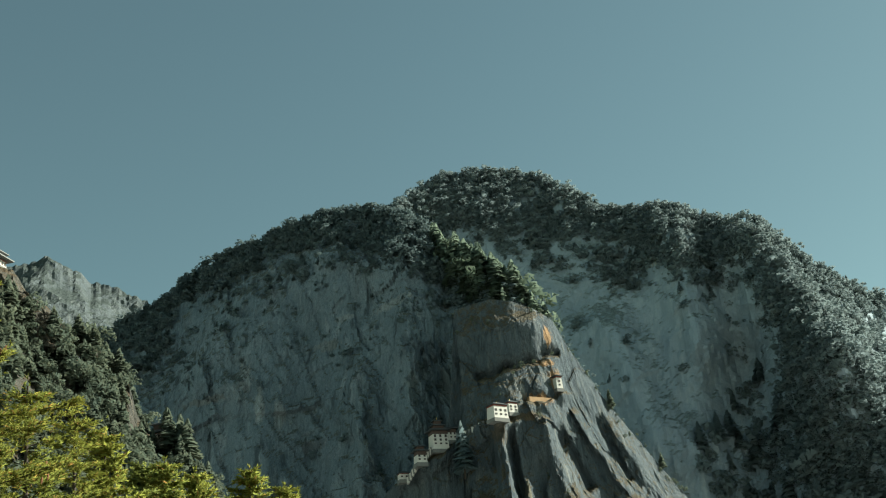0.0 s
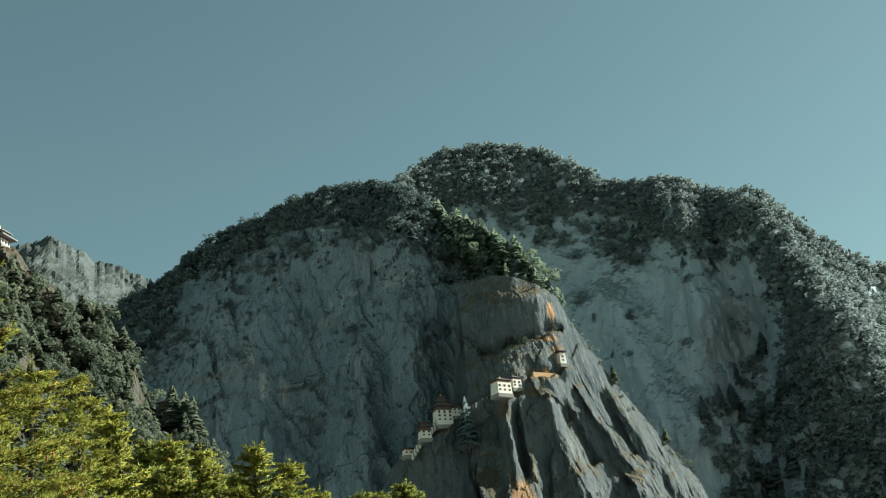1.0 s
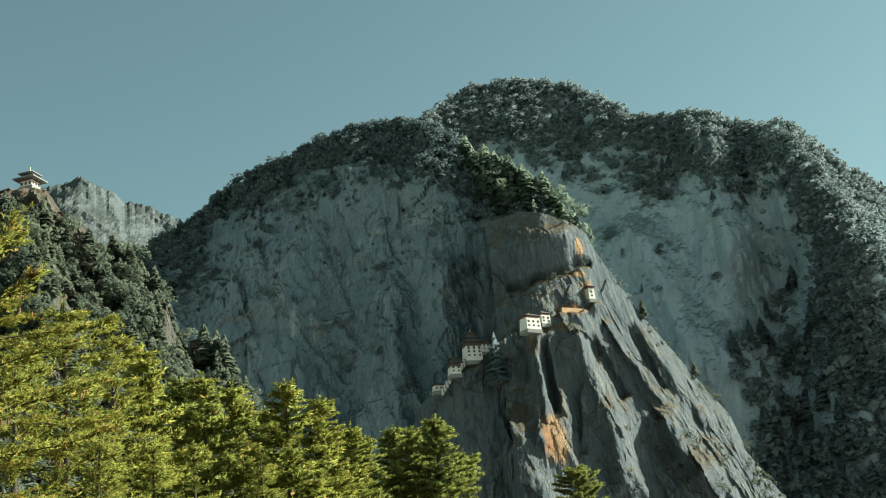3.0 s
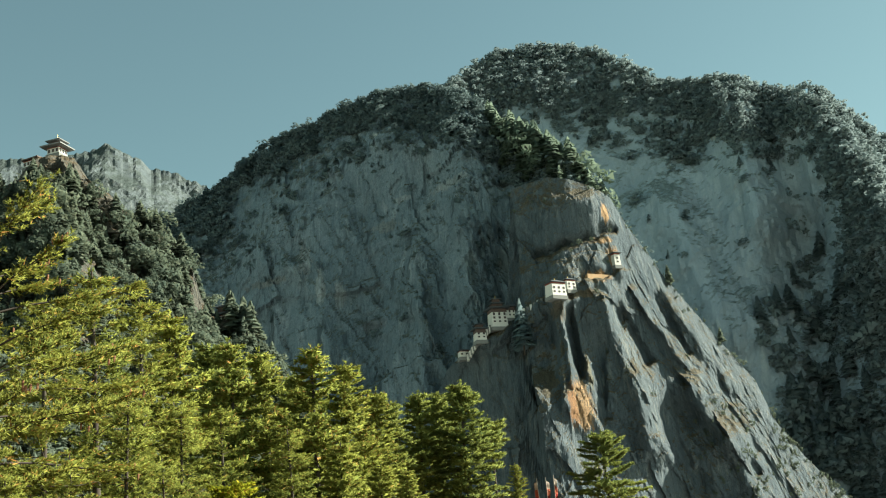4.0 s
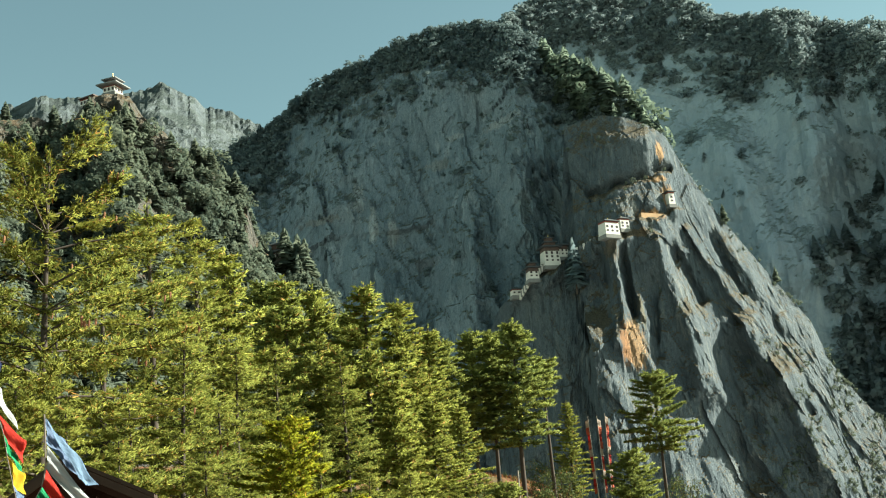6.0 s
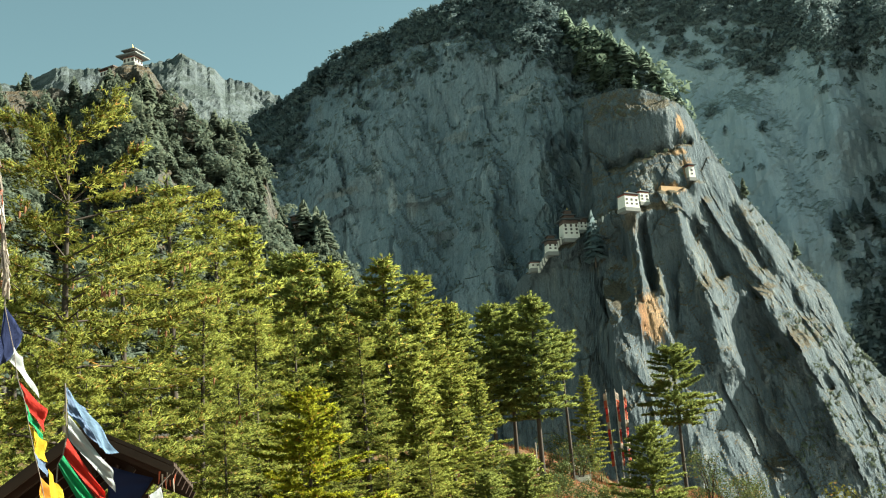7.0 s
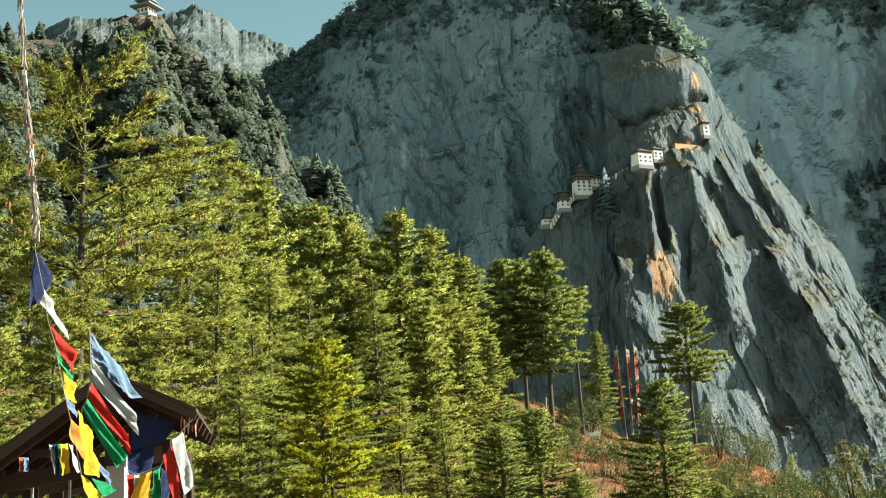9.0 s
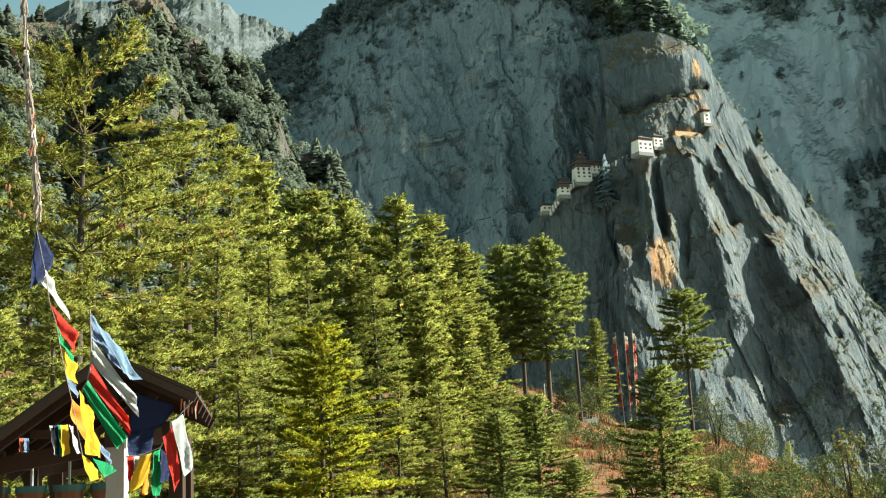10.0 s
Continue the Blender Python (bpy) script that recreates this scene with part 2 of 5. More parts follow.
def box(bm, x0, x1, y0, y1, z0, z1, taper=0.0, m=None):
    """A box in a bmesh; taper draws its top in on all sides."""
    t = taper
    pts = [(x0, y0, z0), (x1, y0, z0), (x1, y1, z0), (x0, y1, z0),
           (x0 + t, y0 + t, z1), (x1 - t, y0 + t, z1), (x1 - t, y1 - t, z1), (x0 + t, y1 - t, z1)]
    vs = [bm.verts.new(m @ Vector(p) if m else p) for p in pts]
    for f in ((3, 2, 1, 0), (4, 5, 6, 7), (0, 1, 5, 4), (1, 2, 6, 5), (2, 3, 7, 6), (3, 0, 4, 7)):
        bm.faces.new([vs[i] for i in f])
    return bm


def rod(bm, p, q, r0, r1, sides=6):
    """A tapered round bar from p to q."""
    p, q = Vector(p), Vector(q)
    turn = (q - p).to_track_quat("Z", "Y").to_matrix()
    rings = []
    for c, r in ((p, r0), (q, r1)):
        rings.append([bm.verts.new(c + turn @ Vector((r * math.cos(2 * math.pi * i / sides), r * math.sin(2 * math.pi * i / sides), 0)))
                      for i in range(sides)])
    for i in range(sides):
        j = (i + 1) % sides
        bm.faces.new((rings[0][i], rings[0][j], rings[1][j], rings[1][i]))
    bm.faces.new(rings[0][::-1])
    bm.faces.new(rings[1])
    return bm


def spread(table, x, column):
    xs = [r[0] for r in table]
    return np.interp(x, xs, [r[column] for r in table])


# ---- the ground: a terrace, a wooded saddle and the ravine behind it ----
# bearing, height of the saddle's crest
SADDLE = [(-180, 14), (-60, 14), (-25, 12), (-8, 11), (0, 10), (3, 8.8), (5.5, 7.2), (7, 6.2), (8.3, 4.9), (12, 3.7), (13.8, 2.2),
          (15.5, 0.8), (16.7, -0.4), (20, -4), (30, -9), (60, -8), (180, 14)]


def ground_z(x, y):
    d = math.hypot(x, y)
    az = math.degrees(math.atan2(x, y))
    crest = float(spread(SADDLE, az, 1))
    if abs(az) > 100:
        z = 0.05 * max(0, d - 14)
        return z + 0.5 * noise.fractal(Vector((x * 0.05, y * 0.05, 0)), 1.0, 2.0, 4) * min(1, d / 40)
    if d < 100:
        s = np.interp(d, [0, 14, 28, 45, 100], [0, 0, -2.2, -0.2 + 0.02 * crest, crest])
    else:
        s = crest - (min(d, 330) - 100) ** 1.25 * 0.115
    rough = 0.9 * min(1, d / 60)
    return float(s) + rough * noise.fractal(Vector((x * 0.07, y * 0.07, 3.1)), 1.0, 2.0, 5)


def build_ground():
    radii = np.concatenate([np.linspace(0.02, 20, 14), np.linspace(22, 130, 90), np.linspace(136, 330, 40), np.geomspace(380, 4500, 16)])
    bearings = np.concatenate([np.linspace(-30, 35, 200), np.linspace(38, 327, 60)])
    pts = [(0, 0, 0)]
    for d in radii:
        for b in bearings:
            x, y = d * math.sin(radians(b)), d * math.cos(radians(b))
            pts.append((x, y, ground_z(x, y)))
    n = len(bearings)
    quads = [(1 + i * n + j, 1 + i * n + (j + 1) % n, 1 + (i + 1) * n + (j + 1) % n, 1 + (i + 1) * n + j)
             for i in range(len(radii) - 1) for j in range(n)]
    me = mesh_of("ground", pts, np.array(quads)[:, ::-1], SOIL, True)
    me.materials.append(BOUNCE_GROUND)
    # Ground past the saddle and behind the eye gets the pale reflector colour.
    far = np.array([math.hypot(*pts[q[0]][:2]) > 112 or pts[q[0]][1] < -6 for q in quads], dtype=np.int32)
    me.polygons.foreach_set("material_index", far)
    tagged(new("ground", me), "reddish forest floor with dry grass falling into a ravine", "ground", kind="structure")


build_ground()


# ---- mountains ----
def bell(x):
    return np.exp(-x * x)


class Mountain:
    """A mountainside lofted from its foot to its crest line, with ribs, gullies and broken rock, and a back that falls away.
    crest: bearing, elevation, distance; foot: bearing, distance, height; ribs: from (bearing, elevation) to (bearing, elevation),
    width in degrees, depth in metres towards the viewer."""

    def __init__(self, name, label, mat, crest, foot, nu, nv, power=2.0, ribs=(), rough=10.0, grain=60.0, streak=4.0, seed=0.0, back=300.0, stretch=0.35, jag=0.0, keep=0.85, plates=1.0, wander=0.35):
        plate = 0.42 * grain
        az = np.linspace(crest[0][0], crest[-1][0], nu)
        self.az, self.nu, self.nv = az, nu, nv
        dc, ec = spread(crest, az, 2), spread(crest, az, 1)
        jags = dc * np.radians([jag * noise.fractal(Vector((a * 1.7, seed, 0)), 0.6, 2.2, 6) for a in az])
        zc = EYE + dc * np.tan(np.radians(ec))
        df, zf = spread(foot, az, 1), spread(foot, az, 2)
        v = np.linspace(0, 1, nv)[:, None]
        z = zf + (zc - zf) * v + jags * v ** 9
        r = df + (dc - df) * v ** power
        el = np.degrees(np.arctan2(z - EYE, r))
        wa = np.array([[wander * noise.fractal(Vector((p * 1.3, q * 0.9, seed + 3)), 0.8, 2.0, 4) for p in az] for q in el[:, nu // 2]])
        az_w, el_w = az + wa, el + wa[:, ::-1]
        for (a0, e0), (a1, e1), w, h, *skew in ribs:
            ux, uy = a1 - a0, e1 - e0
            n2 = ux * ux + uy * uy
            s = np.clip(((az_w - a0) * ux + (el_w - e0) * uy) / n2, 0, 1)
            dist = np.hypot(az_w - a0 - s * ux, el_w - e0 - s * uy)
            if skew:  # a steep flank towards falling bearings
                side = (az_w - a0 - s * ux) * uy - (el_w - e0 - s * uy) * ux
                w = np.where(side > 0, w * skew[0], w)
            r = r - h * bell(dist / w)
        fade = 1 - keep * v ** 10
        x, y = r * np.sin(np.radians(az)), r * np.cos(np.radians(az))
        dr = np.zeros_like(r)
        for j in range(nv):
            for i in range(nu):
                p = Vector((x[j, i] / grain, y[j, i] / grain, z[j, i] / grain * stretch + seed))
                q = Vector((x[j, i] / 9 + seed, y[j, i] / 9, z[j, i] / 50))
                dr[j, i] = rough * (noise.ridged_multi_fractal(p, 0.9, 2.1, 6, 1.0, 2.0) - 1.0) + streak * noise.fractal(q, 0.8, 2.0, 4)
                w = noise.noise_vector(p * 1.5) * 0.5
                c = Vector(((x[j, i] + 0.35 * z[j, i]) / plate, y[j, i] / plate * 0.3, (z[j, i] - 0.2 * x[j, i]) / plate * 0.45)) + w
                dr[j, i] += plates * rough * 0.22 * (noise.cell(c) - 0.5) + plates * 0.10 * rough * (noise.cell(c * 2.6 + w) - 0.5) + plates * 0.05 * rough * (noise.cell(c * 6.1 + w) - 0.5)
        r = r - dr * fade
        s = np.linspace(0.06, 1, 14)[:, None]
        r = np.vstack([r, r[-1] + back * s])
        z = np.vstack([z, np.maximum(z[-1] - 0.9 * back * s ** 1.6, -80)])
        self.x, self.y, self.z = r * np.sin(np.radians(az)), r * np.cos(np.radians(az)), z
        self.el = np.degrees(np.arctan2(z - EYE, r))
        pts = np.stack([self.x, self.y, self.z], -1)
        rows = nv + 14
        i, j = np.meshgrid(np.arange(nu - 1), np.arange(rows - 1))
        k = (j * nu + i).ravel()
        faces = np.stack([k, k + 1, k + nu + 1, k + nu], 1)
        self.ob = tagged(new(name, mesh_of(name, pts.reshape(-1, 3), faces, mat)), label, "mountain", kind="structure")
        a = np.roll(pts, -1, 1) - pts
        b = np.roll(pts, -1, 0) - pts
        nrm = np.cross(a, b)
        nrm /= np.linalg.norm(nrm, axis=-1, keepdims=True) + 1e-9
        self.pts, self.nz = pts, nrm[..., 2]
        self.crest_el = ec

    def on(self, az, el):
        """The point of the mountainside that lies in that direction."""
        k = np.argmin((np.broadcast_to(self.az, self.el.shape)[: self.nv] - az) ** 2 + (self.el[: self.nv] - el) ** 2)
        return Vector(self.pts[: self.nv].reshape(-1, 3)[k])

    def pick(self, want, count, rng):
        """Places for about count trees, by a weight over (bearing, elevation, steepness, degrees below the crest)."""
        A = np.broadcast_to(self.az, self.el.shape)
        w = want(A, self.el, self.nz, self.crest_el - self.el)
        area = np.gradient(self.el, axis=0)
        w = w * np.clip(np.abs(area), 0.01, 1)
        w[:, -1] = 0
        w[-12:] = 0
        flat = (w / w.sum()).ravel()
        k = rng.choice(len(flat), count, p=flat)
        p = self.pts.reshape(-1, 3)[k].copy()
        p[:, 0] += rng.normal(0, 0.6, count)
        return p


def outward(V, core, lift):
    """Directions from a tree's axis outwards and up."""
    r = np.hypot(V[:, 0], V[:, 1])[:, None] + core
    N = np.concatenate([V[:, :2] / r, np.full((len(V), 1), lift)], 1)
    return N / np.linalg.norm(N, axis=1, keepdims=True)


def far_conifer(rng, tiers=9, arms=8):
    """A small fir for distant woods: tiers of drooping, uneven sprays round a point."""
    V, F = [], []
    for t in range(tiers):
        h0 = 0.12 + 0.86 * t / tiers
        rad = 0.21 * (1 - t / tiers) ** 0.8 + 0.02
        for k in range(arms):
            a = 2 * math.pi * (k + rng.random()) / arms
            h = h0 + rng.uniform(-0.5, 0.5) * 0.8 / tiers
            q = rad * rng.uniform(0.5, 1.3)
            w = 0.55 * q + 0.02
            ca, sa = math.cos(a), math.sin(a)
            n = len(V)
            V += [(0.02 * ca, 0.02 * sa, h + 0.09 + 0.03 * rng.random()), (q * ca - w * sa * 0.75, q * sa + w * ca * 0.75, h - 0.04 * rng.random()),
                  (1.1 * q * ca + w * sa * 0.75, 1.1 * q * sa - w * ca * 0.75, h - 0.06 * rng.random())]
            F += [(n, n + 1, n + 2)]
    V = np.array(V)
    N = outward(V, 0.05, 0.8) + np.repeat(rng.normal(0, 0.32, (len(F), 3)), 3, 0)
    return V, np.array(F), N / np.linalg.norm(N, axis=1, keepdims=True)


def far_broadleaf(rng, lumps=9, leaves=12, leaf=1.0):
    """A rounded, gappy crown of small leaf sprays on a short stem."""
    V, F, N = [], [], []
    for _ in range(lumps):
        c = np.array([rng.normal(0, 0.19), rng.normal(0, 0.19), rng.uniform(0.3, 0.85)])
        for _ in range(leaves):
            d = rng.normal(0, 1, 3)
            d /= np.linalg.norm(d)
            p = c + d * 0.15 * rng.uniform(0.7, 1.2)
            u = np.cross(d, rng.normal(0, 1, 3))
            u /= np.linalg.norm(u) + 1e-6
            w = np.cross(d, u)
            s = leaf * rng.uniform(0.06, 0.115)
            n = len(V)
            V += [p + s * u, p - s * u * 0.6 + s * w, p - s * u * 0.6 - s * w]
            F += [(n, n + 1, n + 2)]
            N += [d] * 3
    V, N = np.array(V), np.array(N)
    N = N + (V - (0, 0, 0.45)) * 1.6
    return V, np.array(F), N / np.linalg.norm(N, axis=1, keepdims=True)


RNG = np.random.default_rng(7)
FIRS = [far_conifer(RNG) for _ in range(6)]
FIRS_FINE = [far_conifer(RNG, 18, 11) for _ in range(6)]
CROWNS = [far_broadleaf(RNG) for _ in range(6)]
CROWNS_FINE = [far_broadleaf(RNG, 15, 26, 0.55) for _ in range(6)]


def woods(name, label, mat, spots, heights, firs=0.5, rng=RNG, wide=1.0, pool=FIRS, others=CROWNS):
    """Distant woods: every tree placed, turned and sized by itself, in one object."""
    VV, FF, NN, n = [], [], [], 0
    for p, h in zip(spots, heights):
        V, F, N = (pool if rng.random() < firs else others)[rng.integers(6)]
        a, s = rng.uniform(0, 6.28), rng.uniform(0.8, 1.25) * wide
        c, t = math.cos(a) * s, math.sin(a) * s
        W = np.stack([V[:, 0] * c - V[:, 1] * t, V[:, 0] * t + V[:, 1] * c, V[:, 2] - 0.04], 1) * h + p
        VV.append(W)
        NN.append(np.stack([(N[:, 0] * c - N[:, 1] * t) / s, (N[:, 0] * t + N[:, 1] * c) / s, N[:, 2]], 1))
        FF.append(F + n)
        n += len(V)
    return tagged(new(name, mesh_of(name, np.vstack(VV), np.vstack(FF), mat, soft_to=np.vstack(NN))), label, "woods", kind="stuff")


FAR = Mountain(
    "far_range", "pale bare rocky mountain range far behind the valley", ROCK_FAR,
    [(-32, 20.5, 2700), (-24, 21.6, 2700), (-20, 21.6, 2700), (-17.6, 22.6, 2650), (-16, 22.6, 2650), (-14.7, 22.3, 2600), (-13.4, 22.9, 2600), (-12.4, 23.2, 2600),
     (-11.95, 23.4, 2600), (-11.4, 23.1, 2600), (-10.6, 22.85, 2600), (-9.7, 22.45, 2620), (-9, 22.3, 2620), (-8.2, 21.9, 2640), (-7.4, 21.5, 2640), (-5, 20.5, 2700), (0, 18, 2700)],
    [(-32, 1700, -60), (0, 1700, -60)], 260, 140, 1.2, rough=36, grain=170, streak=0, seed=4.0, back=900, stretch=0.8, jag=0.22, keep=0.3, plates=0.0)

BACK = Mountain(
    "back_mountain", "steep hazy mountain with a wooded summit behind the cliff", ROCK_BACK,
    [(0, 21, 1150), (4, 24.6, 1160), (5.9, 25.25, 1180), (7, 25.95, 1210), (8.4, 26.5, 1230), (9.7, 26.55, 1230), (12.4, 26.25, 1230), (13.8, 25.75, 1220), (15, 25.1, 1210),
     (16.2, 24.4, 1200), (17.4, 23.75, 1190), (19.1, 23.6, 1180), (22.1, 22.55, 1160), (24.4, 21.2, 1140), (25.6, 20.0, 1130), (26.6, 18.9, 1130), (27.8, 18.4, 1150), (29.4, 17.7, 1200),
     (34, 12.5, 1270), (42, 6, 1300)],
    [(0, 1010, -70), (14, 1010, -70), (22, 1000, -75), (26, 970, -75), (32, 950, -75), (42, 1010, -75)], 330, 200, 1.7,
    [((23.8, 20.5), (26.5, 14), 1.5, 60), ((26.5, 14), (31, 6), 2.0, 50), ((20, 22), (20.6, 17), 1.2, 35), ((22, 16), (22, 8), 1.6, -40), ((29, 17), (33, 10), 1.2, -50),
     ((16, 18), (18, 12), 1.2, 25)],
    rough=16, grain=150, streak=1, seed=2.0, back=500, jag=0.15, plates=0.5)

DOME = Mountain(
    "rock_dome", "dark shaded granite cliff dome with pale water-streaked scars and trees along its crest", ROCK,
    [(-14, 17.0, 930), (-11, 18.6, 910), (-8.7, 20.1, 890), (-7.3, 20.8, 880), (-5.7, 21.7, 870), (-4.25, 23.0, 860), (-2.8, 23.5, 850), (-0.75, 24.4, 840), (1.35, 25.15, 830),
     (3.3, 25.35, 820), (5.3, 25.25, 800), (7, 24.4, 780), (7.8, 23.3, 765), (9, 22.3, 745), (10.2, 21.7, 735), (11, 21.2, 735), (12.5, 20.0, 735), (14, 17.0, 745), (17, 11, 770)],
    [(-14, 800, -70), (-4, 735, -70), (3, 690, -70), (6, 680, -70), (12, 680, -70), (17, 700, -70)], 390, 260, 2.6,
    [((6.5, 24), (5.5, 19), 1.0, 14), ((7.2, 18), (6.8, 10), 0.9, -22), ((-2, 21), (-4, 16), 1.2, 10), ((1, 20), (0.5, 12), 1.0, -10), ((2, 23), (6, 22.3), 0.5, 9), ((-5, 18), (-2.5, 17), 0.5, 8),
     ((3.4, 18), (3.0, 9), 0.6, 12), ((8.3, 18), (8.1, 15), 0.45, 8)],
    rough=12, grain=80, streak=1.2, seed=0.0, back=260, jag=0.12, plates=1.4)

SPUR = Mountain(
    "temple_spur", "granite spur with sunlit grey slabs, orange scars and dry grass ledges below the temples", ROCK_SPUR,
    [(3.0, 9.5, 690), (4.3, 12.0, 680), (5.2, 12.55, 668), (6.0, 13.0, 662), (6.8, 13.6, 656), (7.3, 14.0, 656), (7.7, 15.6, 664), (8.0, 17.6, 676), (8.4, 20.3, 692), (9.5, 20.5, 686), (10.3, 20.65, 682), (11.4, 20.4, 678), (12.35, 19.95, 678), (13.3, 19.2, 688), (14, 17.7, 698),
     (14.8, 16.3, 706), (15.4, 15.1, 711), (16.5, 13.4, 720), (17.5, 11.8, 729), (18.8, 9.8, 738), (19.4, 7.8, 743), (20.4, 6.1, 751), (21.4, 4.7, 759), (22.6, 3.3, 768), (26, -2, 800)],
    [(3.0, 670, -75), (6, 634, -75), (8.3, 598, -75), (10, 598, -75), (14, 625, -75), (18, 659, -75), (22, 698, -75), (26, 745, -75)], 380, 300, 1.8,
    [((9.9, 14.8), (9.9, 9.5), 0.5, 9, 0.5), ((10.2, 14.4), (10.25, 10.4), 0.2, 5, 0.5), ((10.83, 14.2), (11.14, 10.8), 0.24, 6, 0.5), ((10.48, 14.0), (10.75, 11.0), 0.14, -6), ((10.8, 10.6), (10.75, 8.6), 0.6, 5),
     ((11.8, 12.8), (11.65, 9.0), 0.22, -6), ((12.3, 14.2), (12.9, 10.8), 0.4, 6, 0.6), ((13.0, 13.9), (14.0, 11.6), 0.3, -12), ((13.8, 14.6), (15.6, 11.0), 0.34, 8, 0.5), ((14.85, 14.4), (16.0, 11.6), 0.18, -7),
     ((15.4, 13.6), (17.7, 9.6), 0.5, 7, 0.5), ((13.3, 10.3), (13.6, 7.2), 0.6, 14, 0.8), ((15.0, 8.8), (15.4, 3.0), 0.7, -11), ((15.9, 9.5), (17.2, 6.9), 1.0, 17, 0.4), ((17.2, 6.9), (18.6, 2.8), 1.1, 17, 0.4), ((14.0, 7.6), (15.9, 3.4), 0.22, 6), ((14.7, 9.0), (15.5, 6.4), 0.16, 5), ((17.6, 8.6), (20.2, 3.6), 0.2, 6, 0.5), ((18.0, 6.0), (19.2, 3.0), 0.18, -5), ((16.6, 9.0), (18.2, 5.6), 0.14, -4),
     ((8.55, 9.2), (8.9, 5.0), 1.9, 26, 0.12), ((11.0, 6.0), (12.0, 2.5), 0.6, 7),
     ((9.3, 17.15), (13.2, 17.85), 0.2, -9), ((9.0, 19), (12.5, 19), 0.9, 6), ((11.5, 15.8), (12.9, 15.7), 0.25, -5), ((9.3, 14.45), (11.0, 14.65), 0.28, 7), ((4.8, 12.15), (6.1, 12.8), 0.3, 6), ((6.1, 12.95), (7.9, 13.6), 0.35, 7), ((12.8, 15.55), (13.5, 15.6), 0.25, 5)],
    rough=6.0, grain=46, streak=1.0, seed=6.0, back=160, plates=1.5, wander=0.14)

HILL = Mountain(
    "wooded_hill", "dark wooded hill with brown crags below a white pavilion", ROCK_LEFT,
    [(-34, 20.0, 300), (-25, 21.4, 310), (-21, 21.7, 318), (-19.5, 21.7, 326), (-18.1, 21.7, 332), (-16.9, 21.2, 336), (-16.2, 21.3, 338), (-15.3, 22.1, 338), (-14.2, 22.3, 338), (-13.4, 22.1, 338), (-12.3, 21.2, 338), (-11.3, 20.3, 338), (-9.8, 19.6, 336), (-8.6, 18.6, 334),
     (-7.9, 17.6, 330), (-7.5, 16.2, 326), (-6.6, 14.9, 322), (-6.0, 14.75, 318), (-5.2, 14.0, 316), (-4.4, 13.3, 314), (-3.6, 12.2, 310), (-2.6, 10.6, 306), (-0.5, 7.5, 300), (4, 1.5, 300), (7, -4, 300)],
    [(-34, 170, -10), (-20, 190, -20), (-8, 215, -30), (0, 240, -40), (7, 270, -45)], 330, 210, 1.25,
    [((-21.5, 20), (-20.6, 15), 0.9, 12), ((-18.5, 19.5), (-17.8, 14), 1.0, -14), ((-12, 20.5), (-11, 17), 0.6, 6), ((-14.4, 21.5), (-13.5, 16), 1.6, 12)],
    rough=8, grain=26, streak=0.8, seed=9.0, back=200, stretch=0.7, keep=0.35)


def soft(x, a, b):
    return np.clip((x - a) / (b - a), 0, 1)


def patchy(A, E, s, lo, hi, seed):
    f = np.vectorize(lambda p, q: noise.fractal(Vector((p * s, q * s, seed)), 0.9, 2.0, 4))
    return soft(f(A, E), lo, hi)


rng = np.random.default_rng(11)
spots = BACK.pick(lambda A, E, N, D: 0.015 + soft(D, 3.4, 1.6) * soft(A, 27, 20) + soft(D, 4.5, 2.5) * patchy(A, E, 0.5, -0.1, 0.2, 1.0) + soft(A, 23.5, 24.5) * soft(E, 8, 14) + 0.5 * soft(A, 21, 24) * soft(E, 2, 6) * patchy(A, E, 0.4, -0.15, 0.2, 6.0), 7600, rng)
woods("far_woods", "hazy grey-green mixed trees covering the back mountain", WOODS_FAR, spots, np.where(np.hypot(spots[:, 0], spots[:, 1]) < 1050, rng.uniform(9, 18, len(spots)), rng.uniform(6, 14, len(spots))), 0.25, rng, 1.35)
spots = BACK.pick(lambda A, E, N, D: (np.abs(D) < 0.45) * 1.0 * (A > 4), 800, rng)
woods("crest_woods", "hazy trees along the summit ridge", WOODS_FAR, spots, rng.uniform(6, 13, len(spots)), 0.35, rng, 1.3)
spots = DOME.pick(lambda A, E, N, D: (0.002 + soft(D, 1.6 + 0.8 * soft(A, 1, 6), 0.3) + 0.7 * soft(D, 3.6, 1.2) * patchy(A, E, 0.8, -0.1, 0.2, 2.0) + 0.9 * (D > -0.2) * soft(A, -5.5, -7.5) * soft(D, 4.5, 1)) * (E > 10) * (D > -0.6), 5200, rng)
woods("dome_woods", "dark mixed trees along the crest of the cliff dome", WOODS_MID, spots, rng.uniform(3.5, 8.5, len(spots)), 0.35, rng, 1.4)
spots = DOME.pick(lambda A, E, N, D: (patchy(A, E, 0.7, 0.05, 0.3, 12.0) * soft(E, 11, 17) * (0.25 + soft(D, 7, 2)) + 0.4 * soft(A, -3, -8)) * (D > 0.8), 1700, rng)
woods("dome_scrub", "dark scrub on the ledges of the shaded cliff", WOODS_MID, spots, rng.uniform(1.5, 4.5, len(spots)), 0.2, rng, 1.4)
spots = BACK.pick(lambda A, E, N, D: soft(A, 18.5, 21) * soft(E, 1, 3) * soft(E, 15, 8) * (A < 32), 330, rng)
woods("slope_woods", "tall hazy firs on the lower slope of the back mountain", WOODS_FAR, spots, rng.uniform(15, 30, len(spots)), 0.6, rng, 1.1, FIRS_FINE)
